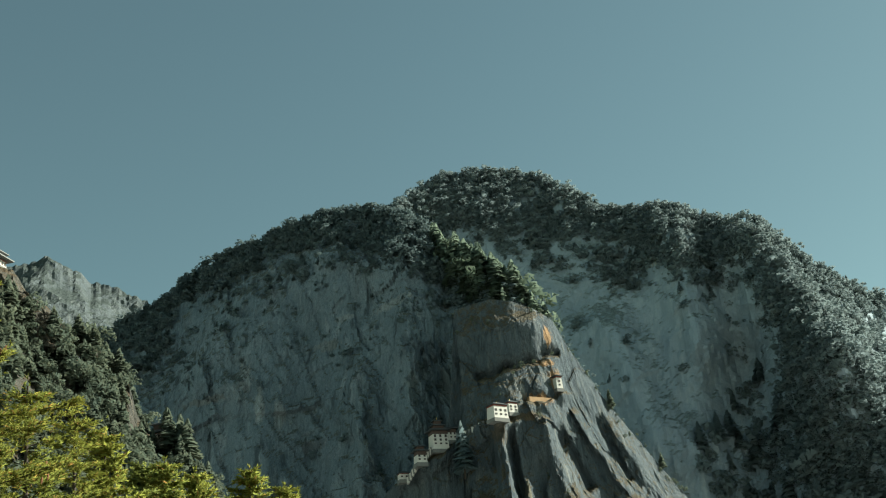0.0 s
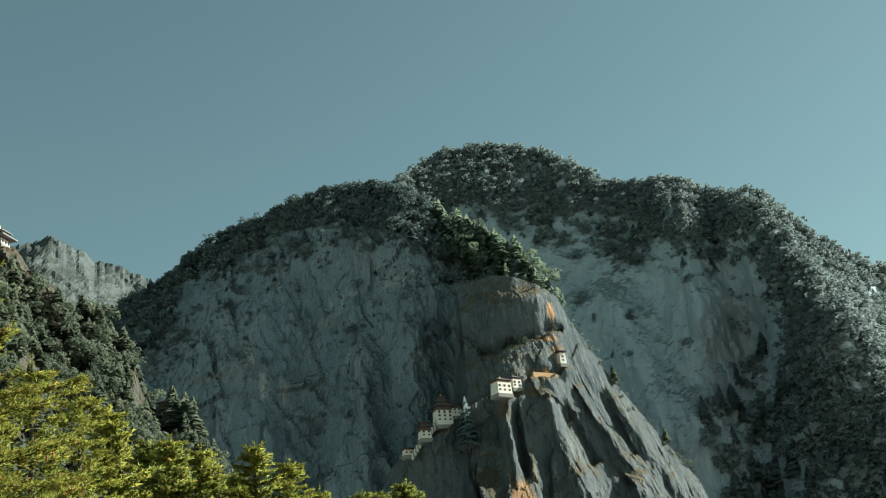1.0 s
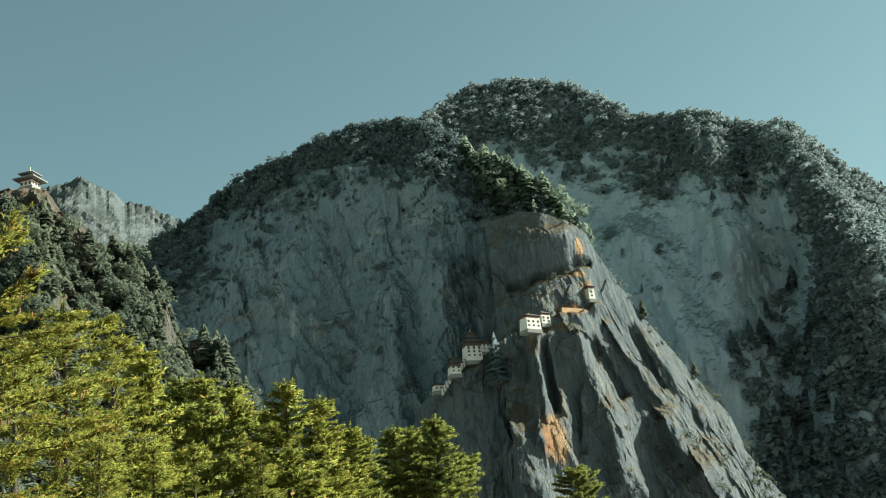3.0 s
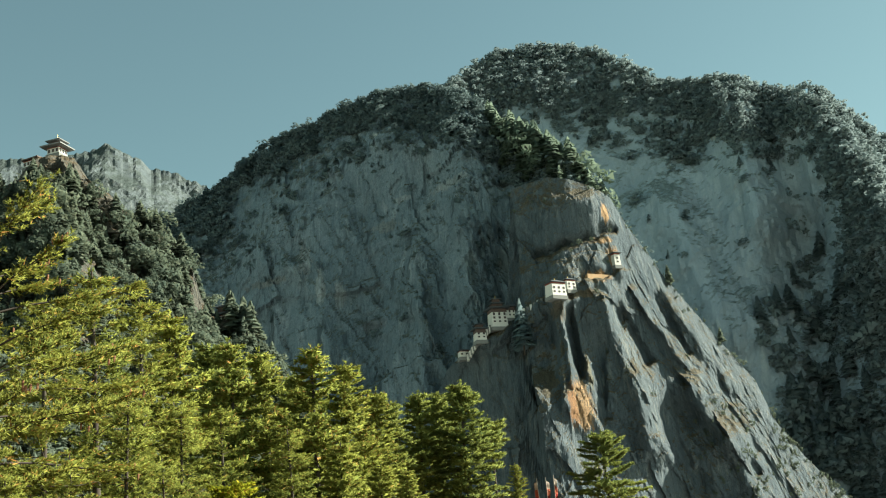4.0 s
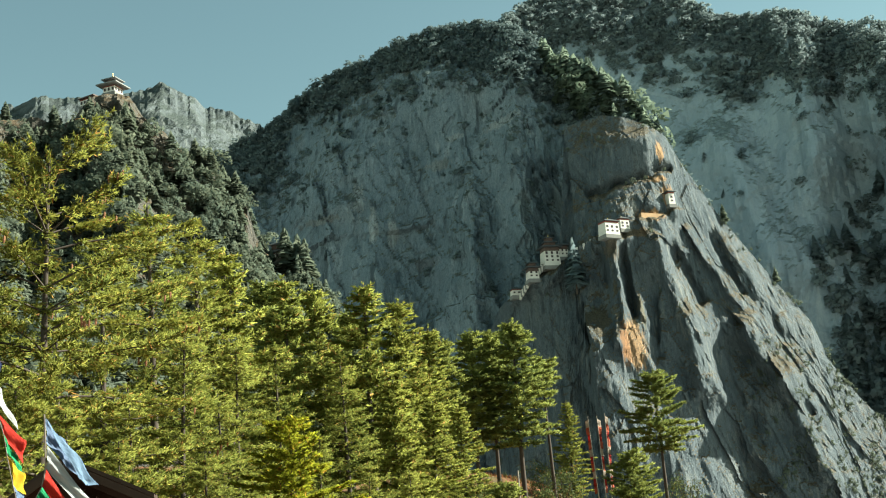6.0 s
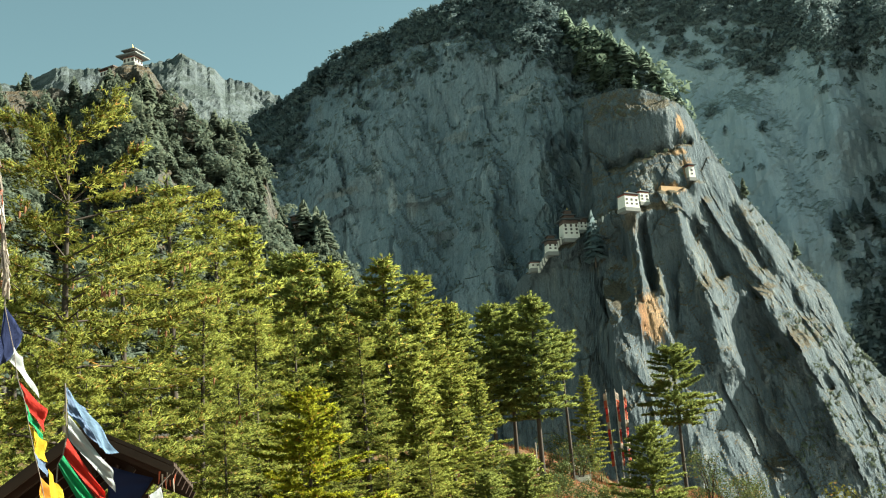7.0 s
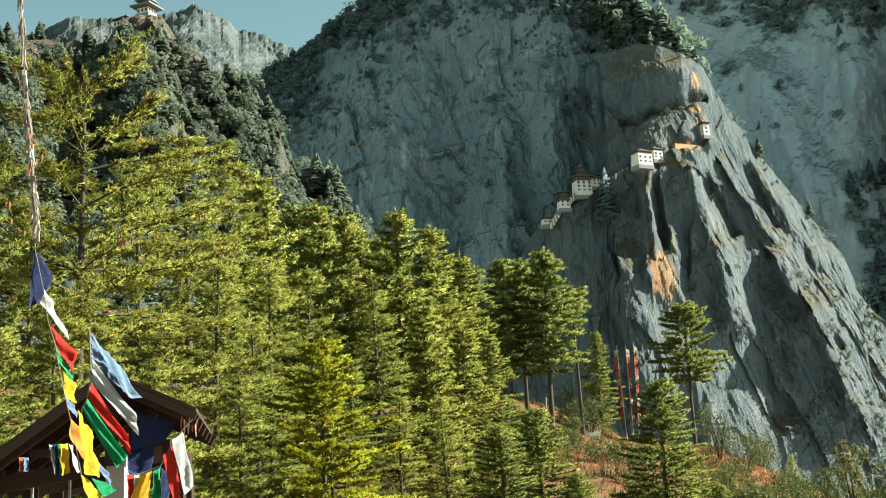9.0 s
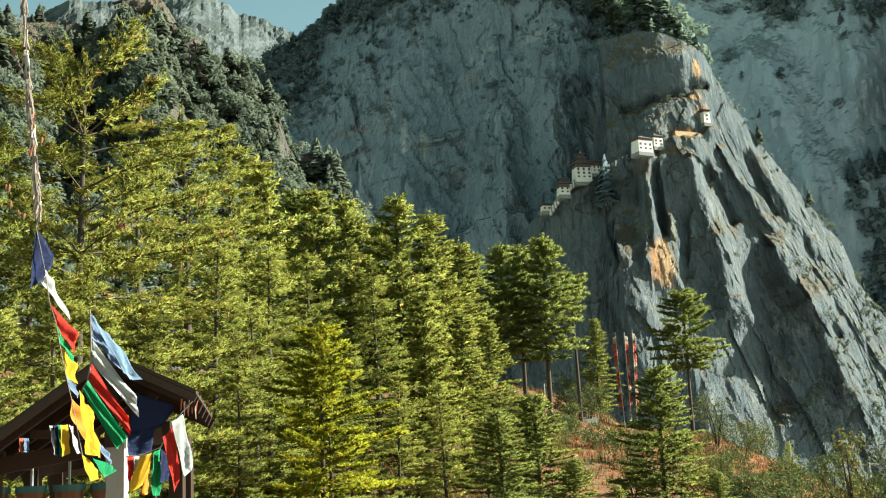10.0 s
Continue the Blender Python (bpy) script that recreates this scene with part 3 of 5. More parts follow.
spots = DOME.pick(lambda A, E, N, D: (bell((A - 9.9) / 1.5) + 0.3 * soft(A, 11.5, 12)) * (D < 1.5) * (D > -0.3) * (A > 7.6) * (A < 13.2), 210, rng)
woods("knoll_woods", "sunlit green firs on the knoll above the temple spur", WOODS_KNOLL, spots, rng.uniform(10, 27, len(spots)) * np.clip(1.35 - 0.2 * np.abs(np.degrees(np.arctan2(spots[:, 0], spots[:, 1])) - 10.0), 0.5, 1.0), 0.88, rng, 1.15, FIRS_FINE)
spots = SPUR.pick(lambda A, E, N, D: 0.001 + soft(N, 0.35, 0.7) * 0.4 * patchy(A, E, 0.9, 0.0, 0.3, 5.0) + soft(D, 0.7, 0.0) * soft(A, 13, 15) * 0.6 + soft(A, 15.5, 17) * soft(E, 10, 7) * patchy(A, E, 1.1, -0.1, 0.2, 4.0), 1900, rng)
woods("spur_scrub", "sparse scrub and small pines on the spur's ledges", WOODS_HILL, spots, rng.uniform(1.0, 4.2, len(spots)), 0.3, rng)
spots = HILL.pick(lambda A, E, N, D: (0.25 + patchy(A, E, 0.6, -0.2, 0.2, 7.0)) * (1 - 0.85 * bell((A + 12.6) / 0.8) * soft(D, 1.2, 0.4)) * soft(E, 6, 9) * (D > 0.7 - 0.6 * soft(A, -11.5, -10) - 0.6 * soft(A, -16.2, -16.8)) * (1 - 0.85 * soft(A, -16.4, -17.2) * soft(E, 19.6, 20.3)), 4200, rng)
woods("hill_woods", "dense dark blue-green pines and oaks on the hill", WOODS_HILL, spots, rng.uniform(4.0, 10.0, len(spots)) * rng.uniform(0.65, 1.0, len(spots)), 0.72, rng, 1.15, FIRS_FINE, CROWNS_FINE)


# ---- near pines ----
def bent_tube(path, radii, sides=6):
    """A tube along a line of points; gives its points and triangles."""
    V, F = [], []
    path = [np.asarray(p, float) for p in path]
    for i, (p, r) in enumerate(zip(path, radii)):
        d = path[min(i + 1, len(path) - 1)] - path[max(i - 1, 0)]
        d /= np.linalg.norm(d) + 1e-9
        u = np.cross(d, (0.31, 0.87, 0.38))
        u /= np.linalg.norm(u) + 1e-9
        w = np.cross(d, u)
        for k in range(sides):
            a = 2 * math.pi * k / sides
            V.append(p + r * (math.cos(a) * u + math.sin(a) * w))
    for i in range(len(path) - 1):
        for k in range(sides):
            a, b = i * sides + k, i * sides + (k + 1) % sides
            F += [(a, b, b + sides), (a, b + sides, a + sides)]
    return np.array(V), np.array(F)


def joined(pieces):
    VV, FF, n = [], [], 0
    for V, F in pieces:
        VV.append(V)
        FF.append(F + n)
        n += len(V)
    return np.vstack(VV), np.vstack(FF)


def tufts(at, way, face, size, rng, needles=4, slim=0.22):
    """Needle tufts: a fan of blades at every point, bent towards its way and spread flat across face."""
    at, way, face, size = (np.repeat(x, needles, 0) for x in (at, way, face, size))
    d = way + rng.normal(0, 0.5, at.shape)
    d /= np.linalg.norm(d, axis=1, keepdims=True) + 1e-9
    u = np.cross(d, face + rng.normal(0, 0.4, at.shape))
    u /= np.linalg.norm(u, axis=1, keepdims=True) + 1e-9
    L = (size * rng.uniform(0.7, 1.3, len(at)))[:, None]
    w = slim * L
    V = np.stack([at - d * 0.2 * L + u * w, at - d * 0.2 * L - u * w, at + d * L - np.array([0, 0, 0.1]) * L], 1).reshape(-1, 3)
    N = face + rng.normal(0, 0.42, at.shape)
    N = np.repeat(N / np.linalg.norm(N, axis=1, keepdims=True), 3, 0)
    return V, np.arange(len(V)).reshape(-1, 3), N


def pine(height, width, bare, rng, dense=1.0, top=0.55, cone_count=0, gap=0.12, fine=False, step=1.0):
    """Meshes of one pine: trunk, limbs, needles and hanging cones. bare: the share of the trunk without limbs."""
    lean = rng.normal(0, 0.015, 2) * height
    trunk_at = lambda h: np.array([lean[0] * (h / height) ** 2, lean[1] * (h / height) ** 2, h])
    hs = np.linspace(-0.6, height * 0.985, 12)
    trunk = bent_tube([trunk_at(h) for h in hs], [0.0125 * height * (1 - 0.93 * max(0, h) / height) + 0.012 for h in hs], 8)
    limbs, A, W, N, S, tips = [], [], [], [], [], []
    h = bare * height
    while h < height * 0.97:
        f = (h - bare * height) / (height * (1 - bare))
        reach = 0.5 * width * (min(1.0, 0.45 + 1.6 * f) * (1 - f) ** top + 0.05)
        count = rng.integers(4, 7)
        spin = rng.uniform(0, 6.28)
        for k in range(count):
            if rng.random() < gap:
                continue
            a = spin + 2 * math.pi * k / count + rng.normal(0, 0.25)
            L = reach * rng.uniform(0.6, 1.22)
            rise = rng.uniform(0.08, 0.36) + 0.6 * f * f
            ca, sa = math.cos(a), math.sin(a)
            m = max(4, int(L / 0.6))
            s = np.linspace(0, 1, m)
            bend = rng.normal(0, 0.12)
            path = trunk_at(h) + np.stack([L * s * ca - bend * L * s * s * sa, L * s * sa + bend * L * s * s * ca,
                                           L * (rise * s - 0.42 * s * s + 0.22 * s ** 4)], 1)
            limbs.append(bent_tube(path, np.linspace(0.006 * L + 0.014, 0.008, m), 4))
            for _ in range(int((3 + 6.8 * L) * dense * (1.5 if fine else 1))):
                q = rng.uniform(0.22, 1.0) ** 0.8
                j = min(int(q * (m - 1)), m - 2)
                base = path[j] + (path[j + 1] - path[j]) * (q * (m - 1) - j)
                turn = a + rng.choice((-1, 1)) * rng.uniform(0.3, 1.1) * (1.1 - 0.6 * q)
                long = rng.uniform(0.25, 0.5) + 0.22 * L * (1 - q) * rng.random()
                tw = np.array([math.cos(turn), math.sin(turn), rng.uniform(-0.05, 0.4)])
                for k2 in range(6):
                    A.append(base + tw * long * (k2 + rng.random()) / 5.0 + rng.normal(0, 0.035, 3))
                    W.append(tw * 0.8 + (0, 0, 0.3))
                    N.append((0.8 * ca, 0.8 * sa, 0.55))
                    S.append(rng.uniform(0.10, 0.16) if fine else rng.uniform(0.13, 0.22))
            for q in rng.uniform(0.05, 0.62, int(4 + 5 * L)):
                A.append(path[min(int(q * m), m - 1)] + rng.normal(0, 0.1, 3))
                W.append((ca, sa, -0.1))
                N.append((ca, sa, 0.3))
                S.append(0.2 if fine else 0.34)
            tips.append(path[-1])
        h += step * height * rng.uniform(0.037, 0.057) * (1.15 - 0.45 * f)
    for _ in range(int(16 * dense)):
        A.append(trunk_at(height * rng.uniform(0.93, 1.0)) + rng.normal(0, 0.06, 3))
        W.append((0, 0, 1.0))
        N.append((1.0, 0, 0))
        S.append(0.18)
    crown = tufts(np.array(A), np.array(W), np.array(N), np.array(S), rng, 6 if fine else 4, 0.13 if fine else 0.22)
    cones = []
    for p in [tips[i] for i in rng.choice(len(tips), cone_count)] if cone_count else []:
        for _ in range(rng.integers(2, 5)):
            c = p + rng.normal(0, 0.12, 3)
            cones.append(bent_tube([c, c - (0, 0, 0.05), c - (0.01, 0, 0.13), c - (0.02, 0, 0.21)], [0.012, 0.035, 0.032, 0.006], 6))
    return trunk, joined(limbs), crown, joined(cones) if cones else None


CONE = plain("cone_brown", (0.22, 0.10, 0.045), 0.85, 0.4, 20, 0.3)


TOPS = {}


def pine_thing(label, needles, seed, *args, **kw):
    rng = np.random.default_rng(seed)
    trunk, limbs, crown, cones = pine(*args, rng, **kw)
    ob = thing("pine_tree", Matrix(), label, "tree", "pines on the slope")
    TOPS[ob.name] = float(crown[0][:, 2].max())
    for name, (V, F, *soft_to), mat in (("trunk", joined([trunk, limbs]), BARK), ("crown", crown, needles)):
        o = new(name, mesh_of(name, V, F, mat, True, *soft_to))
        o.parent = ob
    if cones:
        o = new("cone_cluster", mesh_of("cone_cluster", *cones, CONE))
        o.parent = ob
        tagged(o, "hanging brown cones", kind="stuff")
    return ob


def stand(az, d):
    x, y = d * math.sin(radians(az)), d * math.cos(radians(az))
    return Vector((x, y, ground_z(x, y) - 0.15))


FULL = "tall yellow-green pine with dense layered branches"
KINDS = {
    "full": [pine_thing(FULL, NEEDLES, 20 + i, 15.0, 8.8, 0.04, dense=1.1, top=1.2, step=0.85) for i in range(3)],
    "near": [pine_thing(FULL, NEEDLES, 30 + i, 15.0, 8.8, 0.05, dense=0.85, top=1.2, fine=True) for i in range(3)],
    "tall": [pine_thing("slender green pine with a bare lower trunk", NEEDLES_DARK, 40 + i, 15.0, 6.6, 0.36, dense=1.4, top=1.0, step=0.75) for i in range(2)],
    "open": [pine_thing("large open-crowned pine with hanging brown cones on the slope", NEEDLES_OPEN, 50, 15.0, 10.5, 0.12, dense=1.0, top=0.45, cone_count=40, gap=0.22, fine=True)],
    "gold": [pine_thing("small pine with bright golden-yellow needles", NEEDLES_GOLD, 60, 15.0, 12.5, 0.03, dense=1.4, top=0.8)],
    "parasol": [pine_thing("lone pine with a dark rounded crown on a bare trunk", NEEDLES_DARK, 70, 15.0, 9.6, 0.46, dense=2.2, top=0.8, step=0.62)],
    "broad": [pine_thing("bushy dark green pine with wide layered boughs", NEEDLES_DARK, 90, 15.0, 12.5, 0.03, dense=1.3, top=0.85, step=0.75)],
    "tuft": [pine_thing("thin pine with a small tufted crown on a bare stem", NEEDLES_DARK, 80, 15.0, 4.2, 0.68, dense=1.7, top=0.4)],
}
# kind, bearing, distance, elevation of the top
PINES = [
    ("open", -17.4, 34, 20.7), ("full", -21.5, 33, 17.5), ("full", -14.6, 42, 16.6), ("full", -12.3, 44, 18.0), ("full", -10.2, 49, 16.8), ("full", -8.8, 53, 15.7), ("full", -5.95, 60, 14.4),
    ("full", -4.4, 64, 13.9), ("full", -2.25, 60, 13.9), ("full", -0.95, 67, 12.9), ("full", 0.55, 72, 11.6), ("tall", 1.5, 80, 10.8), ("tall", 2.65, 82, 11.25), ("tall", 3.6, 86, 11.05),
    ("tall", 4.75, 82, 11.5), ("tuft", 6.15, 87, 9.75), ("full", 7.05, 98, 7.35), ("parasol", 11.3, 95, 8.45), ("broad", 9.75, 48, 4.9), ("gold", -6.2, 37, 7.7),
    ("full", -19.5, 37, 14.5), ("full", -16.5, 40, 13.2), ("full", -11.2, 40, 12.2), ("full", -8.6, 45, 11.3), ("full", -6.6, 50, 11.4), ("full", -3.4, 50, 10.2), ("full", -1.2, 52, 9.2),
    ("full", 0.6, 55, 8.1), ("full", 2.0, 62, 7.6), ("full", -4.8, 43, 6.8), ("full", -2.6, 42, 5.3), ("full", -0.4, 44, 4.9), ("full", 1.6, 48, 4.0), ("full", 3.6, 55, 3.8), ("full", -10.0, 36, 6.3),
    ("full", -20.6, 27, 9.2), ("full", -18.4, 30, 9.8), ("full", -16.0, 31, 8.6), ("full", -22.8, 28, 11.5), ("full", -24.5, 25, 9.0), ("full", -13.9, 32, 7.2),
    ("full", -13.2, 38, 9.6), ("broad", 4.0, 46, 3.9), ("broad", 2.3, 43, 3.2), ("broad", 5.6, 44, 0.7), ("broad", 12.2, 44, -0.2), ("broad", 7.6, 42, -0.6), ("full", -5.8, 40, 5.0), ("full", -9.2, 42, 9.2), ("tall", 0.1, 88, 10.3), ("tall", -3.3, 74, 12.6), ("tall", -7.4, 66, 14.2),
]
count = {}
for kind, az, d, el in PINES:
    kind = "near" if kind == "full" and d < 51 else kind
    p = stand(az, d)
    h = EYE + d * math.tan(radians(el)) - p.z
    i = count[kind] = count.get(kind, -1) + 1
    pool = KINDS[kind]
    s = h / TOPS[pool[i % len(pool)].name]
    m = Matrix.Translation(p) @ Matrix.Rotation(2.39 * i + 0.4 * d, 4, "Z") @ Matrix.Diagonal((s * (1.06 + 0.05 * (i % 5)), s * (1.06 + 0.05 * (i % 5)), s, 1))
    if i < len(pool):
        pool[i].matrix_basis = m
    else:
        src = pool[i % len(pool)]
        made = copy_thing(src, Matrix())
        made.matrix_basis = m


# ---- temples and houses on the cliffs ----
GILT = plain("gilt_metal", (0.75, 0.52, 0.16), 0.35, 0.2, 3, 0, 0.8)
DARK_ROOF = plain("dark_roof", (0.07, 0.075, 0.075), 0.8, 0.4, 1.0, 0.2)
RED_BAND = plain("red_ochre_band", (0.20, 0.06, 0.04), 0.85, 0.25, 1.5, 0.1)
GLASS_DARK = plain("dark_window", (0.035, 0.03, 0.03), 0.4, 0.2, 3, 0)
STONE = plain("rubble_stone", (0.19, 0.185, 0.165), 0.95, 0.45, 1.2, 0.8)


def hip_roof(w, d, z, rise, over, thick=0.35):
    """A low hipped roof with a thick eave."""
    bm = bmesh.new()
    x, y = w / 2 + over, d / 2 + over
    rx, ry = max(0.15 * w, x - y * 0.9), 0.12 * d
    rings = [[(-x, -y, z), (x, -y, z), (x, y, z), (-x, y, z)], [(-x, -y, z + thick), (x, -y, z + thick), (x, y, z + thick), (-x, y, z + thick)],
             [(-rx, -ry, z + thick + rise), (rx, -ry, z + thick + rise), (rx, ry, z + thick + rise), (-rx, ry, z + thick + rise)]]
    vs = [[bm.verts.new(p) for p in r] for r in rings]
    bm.faces.new(vs[0][::-1])
    bm.faces.new(vs[2])
    for a, b in ((0, 1), (1, 2)):
        for i in range(4):
            j = (i + 1) % 4
            bm.faces.new((vs[a][i], vs[a][j], vs[b][j], vs[b][i]))
    return bm


def house(name, m, w, d, h, label, windows=(3, 2), roofs=1, gilt=False, skirt=6.0, over=0.9, band=0.9, roof_mat=None, tower=0.0):
    """A whitewashed, battered building with timber windows, a red band and a broad roof; its stone footing runs down into the slope."""
    ob = thing(name, m, label, "temple" if gilt else "house")
    bat = 0.05 * h
    part("footing", box(bmesh.new(), -w / 2 - 0.3, w / 2 + 0.3, -d / 2 - 0.3, d / 2 + 0.3, -0.6 * skirt, 0.0), STONE, ob, "rubble stone footing")
    wall = part("wall", box(bmesh.new(), -w / 2, w / 2, -d / 2, d / 2, 0, h, bat), WHITEWASH, ob, "whitewashed wall")
    if band:
        part("frieze", box(bmesh.new(), -w / 2 + bat - 0.1, w / 2 - bat + 0.1, -d / 2 + bat - 0.1, d / 2 - bat + 0.1, h * band, h + 0.02), RED_BAND if band > 0.7 else TIMBER, ob, "dark red frieze band" if band > 0.7 else "dark timber gallery")
    cols, rows = windows
    for r in range(rows):
        zc = h * (0.30 + 0.62 * r / max(1, rows)) if rows > 1 else h * 0.5
        for side in (0, 1):
            run, n = (w, cols) if side == 0 else (d, max(1, int(cols * d / w)))
            for c in range(n):
                u = (c + 0.5) / n * run - run / 2
                wide, tall = min(0.2 * run / n, 0.6), min(0.9 + 0.35 * r, 0.2 * h + 0.5)
                face = Matrix.Translation((u, -d / 2 + bat * zc / h - 0.05, zc)) if side == 0 else Matrix.Translation((w / 2 - bat * zc / h + 0.05, u, zc)) @ Matrix.Rotation(radians(90), 4, "Z")
                win = part("window", box(bmesh.new(), -wide, wide, -0.14, 0.2, -tall / 2, tall / 2, m=face), TIMBER, wall, "dark timber window frame")
                part("pane", box(bmesh.new(), -wide * 0.7, wide * 0.7, -0.17, -0.1, -tall * 0.36, tall * 0.3, m=face), GLASS_DARK, win)
    mat = roof_mat or DARK_ROOF
    part("roof", hip_roof(w, d, h + 0.25, 0.16 * d + 0.3, over), mat, ob, "broad low roof")
    z = h + 0.6 + 0.16 * d
    for k in range(1, roofs):
        f = 0.62 ** k
        part("upper_storey", box(bmesh.new(), -w * f / 2, w * f / 2, -d * f / 2, d * f / 2, z - 0.5, z + 1.3 + tower), TIMBER, ob)
        z += 1.3 + tower
        part("upper_roof", hip_roof(w * f, d * f, z, 0.2 * d * f + 0.3, over * 0.8, 0.25), mat, ob)
        z += 0.55 + 0.2 * d * f
    if gilt:
        bm = bmesh.new()
        rod(bm, (0, 0, z - 0.3), (0, 0, z + 0.5), 0.3, 0.22, 8)
        rod(bm, (0, 0, z + 0.5), (0, 0, z + 1.5), 0.2, 0.02, 8)
        part("pinnacle", bm, GILT, ob, "gilt pinnacle")
    return ob


def facing(p, turn, up=0.0):
    return Matrix.Translation(p + Vector((0, 0, up))) @ Matrix.Rotation(radians(turn), 4, "Z")


def ledge_at(mount, az, el, forward):
    """A spot on the mountainside in that direction, drawn a little towards the valley."""
    p = mount.on(az, el)
    flat = Vector((p.x, p.y, 0)).normalized()
    d = math.hypot(p.x, p.y) - forward
    return place(az, d, el)


house("cliff_temple", facing(ledge_at(SPUR, 10.02, 14.9, 1.0), 28), 9.6, 7.0, 7.4, "white sunlit cliff temple with red frieze and gilt pinnacle", (3, 2), 1, True, 3.5, 0.35)
house("cliff_temple", facing(ledge_at(SPUR, 10.68, 15.1, 1.0), 28), 6.4, 6.0, 5.8, "smaller white temple wing beside the sunlit cliff temple", (2, 2), 1, True, 3.5, 0.3)
house("cliff_temple", facing(ledge_at(SPUR, 7.0, 13.72, 1.0), 14), 9.5, 8.0, 10.5, "tall white temple in shade with stacked dark roofs", (3, 3), 3, True, 3.5, 1.5, band=0.5)
house("cliff_temple", facing(ledge_at(SPUR, 7.55, 14.1, 1.0), 14), 7.0, 6.0, 6.5, "dark-roofed temple wing in the shade of the cliff", (3, 2), 1, False, 3.5, 1.4, band=0.5)
house("cliff_house", facing(ledge_at(SPUR, 6.05, 13.2, 1.0), 14), 6.0, 6.0, 6.2, "white house with a dark roof on the shaded ledge", (2, 2), 2, False, 3.5, 1.3, band=0.5)
house("cliff_house", facing(ledge_at(SPUR, 5.15, 12.5, 1.0), 12), 5.4, 4.5, 3.4, "small white gatehouse at the end of the ledge", (2, 1), 1, False, 3.5, 0.5)
house("hermitage", facing(ledge_at(SPUR, 13.15, 16.0, 1.0), 24), 4.4, 4.0, 7.2, "narrow sunlit white hermitage under the overhang", (1, 2), 1, False, 3.5, 0.7)
# stairs that climb along the ledge between the houses
for (a0, e0), (a1, e1) in (((5.35, 12.55), (5.85, 13.2)), ((6.25, 13.55), (6.75, 14.0)), ((7.9, 14.3), (9.35, 14.9))):
    p, q = ledge_at(SPUR, a0, e0, 3.5), ledge_at(SPUR, a1, e1, 3.5)
    st = thing("stair", Matrix.Translation(p), "whitewashed stone stair along the cliff ledge", "stair")
    n = 8
    for i in range(n):
        c = (q - p) * (i + 0.5) / n
        part("step", box(bmesh.new(), c.x - 0.6, c.x + 0.6, c.y - 1.0, c.y + 3.0, c.z - 3.0, c.z + 0.4), STONE if i % 2 else WHITEWASH, st)
# the long ochre wall below the hermitage
p = ledge_at(SPUR, 12.2, 15.6, 1.5)
part("retaining_wall", box(bmesh.new(), -8, 8, -0.8, 2.5, -2, 1.5, 0.5), plain("ochre_plaster", (0.42, 0.27, 0.14), 0.95, 0.6, 0.5, 0.8), None).matrix_world = facing(p, 24)
tagged(bpy.data.objects["retaining_wall"], "ochre plastered retaining wall below the hermitage", "wall")
# the pavilion on its crag, its annex and the little houses below
crag = place(-14.25, 333, 22.93)
house("hill_pavilion", facing(crag, -22, -0.7), 4.0, 4.0, 2.0, "white pavilion with a tiered grey roof on the crag", (3, 1), 2, True, 5, 1.5, roof_mat=SHINGLE, tower=-0.4)
house("annex", facing(place(-15.3, 331, 22.25), -30), 5.2, 3.5, 1.9, "low dark timber annex beside the pavilion", (4, 1), 1, False, 4, 0.4, roof_mat=TIMBER)
house("shrine_house", facing(ledge_at(HILL, -6.45, 15.0, 1.5), -20), 3.4, 3.0, 1.7, "small stone shrine house with a pale roof", (2, 1), 2, False, 4, 0.7)
part("garden_wall", box(bmesh.new(), -2.6, 2.6, -0.4, 0.6, -2.5, 0.6), WHITEWASH, None).matrix_world = facing(ledge_at(HILL, -5.95, 14.75, 1.0), -32)
tagged(bpy.data.objects["garden_wall"], "pale stone wall beside the shrine house", "wall")
house("shrine_house", facing(ledge_at(HILL, -10.4, 18.35, 1.0), 5), 1.6, 1.8, 2.2, "tiny white shrine half hidden among hill trees", (1, 1), 1, False, 3, 0.4)
# broken boulders round the pavilion's crag


def boulder(p, size, seed):
    bm = bmesh.new()
    bmesh.ops.create_icosphere(bm, subdivisions=3, radius=1.0)
    for v in bm.verts:
        q = v.co * 1.3 + Vector((seed * 3.1, 0, 0))
        k = 1 + 0.35 * noise.fractal(q, 0.8, 2.0, 4) + 0.5 * (noise.cell(q * 1.4) - 0.5)
        v.co = Vector((v.co.x * 1.2, v.co.y, v.co.z * 0.85)) * k * size
    ob = part("boulder", bm, ROCK_LEFT)
    ob.matrix_world = Matrix.Translation(p)
    tagged(ob, "brown weathered boulder on the crag below the pavilion", "boulder", "boulders of the crag")


brng = random.Random(3)
for k in range(46):
    az = brng.uniform(-16.2, -11.2)
    top = float(np.interp(az, [-16.2, -15.3, -14.2, -13.4, -12.3, -11.2], [21.4, 22.1, 22.3, 22.1, 21.2, 20.3]))
    boulder(HILL.on(az, top - brng.uniform(0.0, 1.3) ** 1.3), brng.uniform(0.7, 2.1), k)
# the wayside wall high on the left slope
part("garden_wall", box(bmesh.new(), -3.0, 3.0, -0.3, 0.3, -1.5, 0.35), WHITEWASH, None).matrix_world = facing(ledge_at(HILL, -19.3, 19.9, 0.5), 10)
tagged(bpy.data.objects["garden_wall.001"], "long low white wall on the grassy slope", "wall")


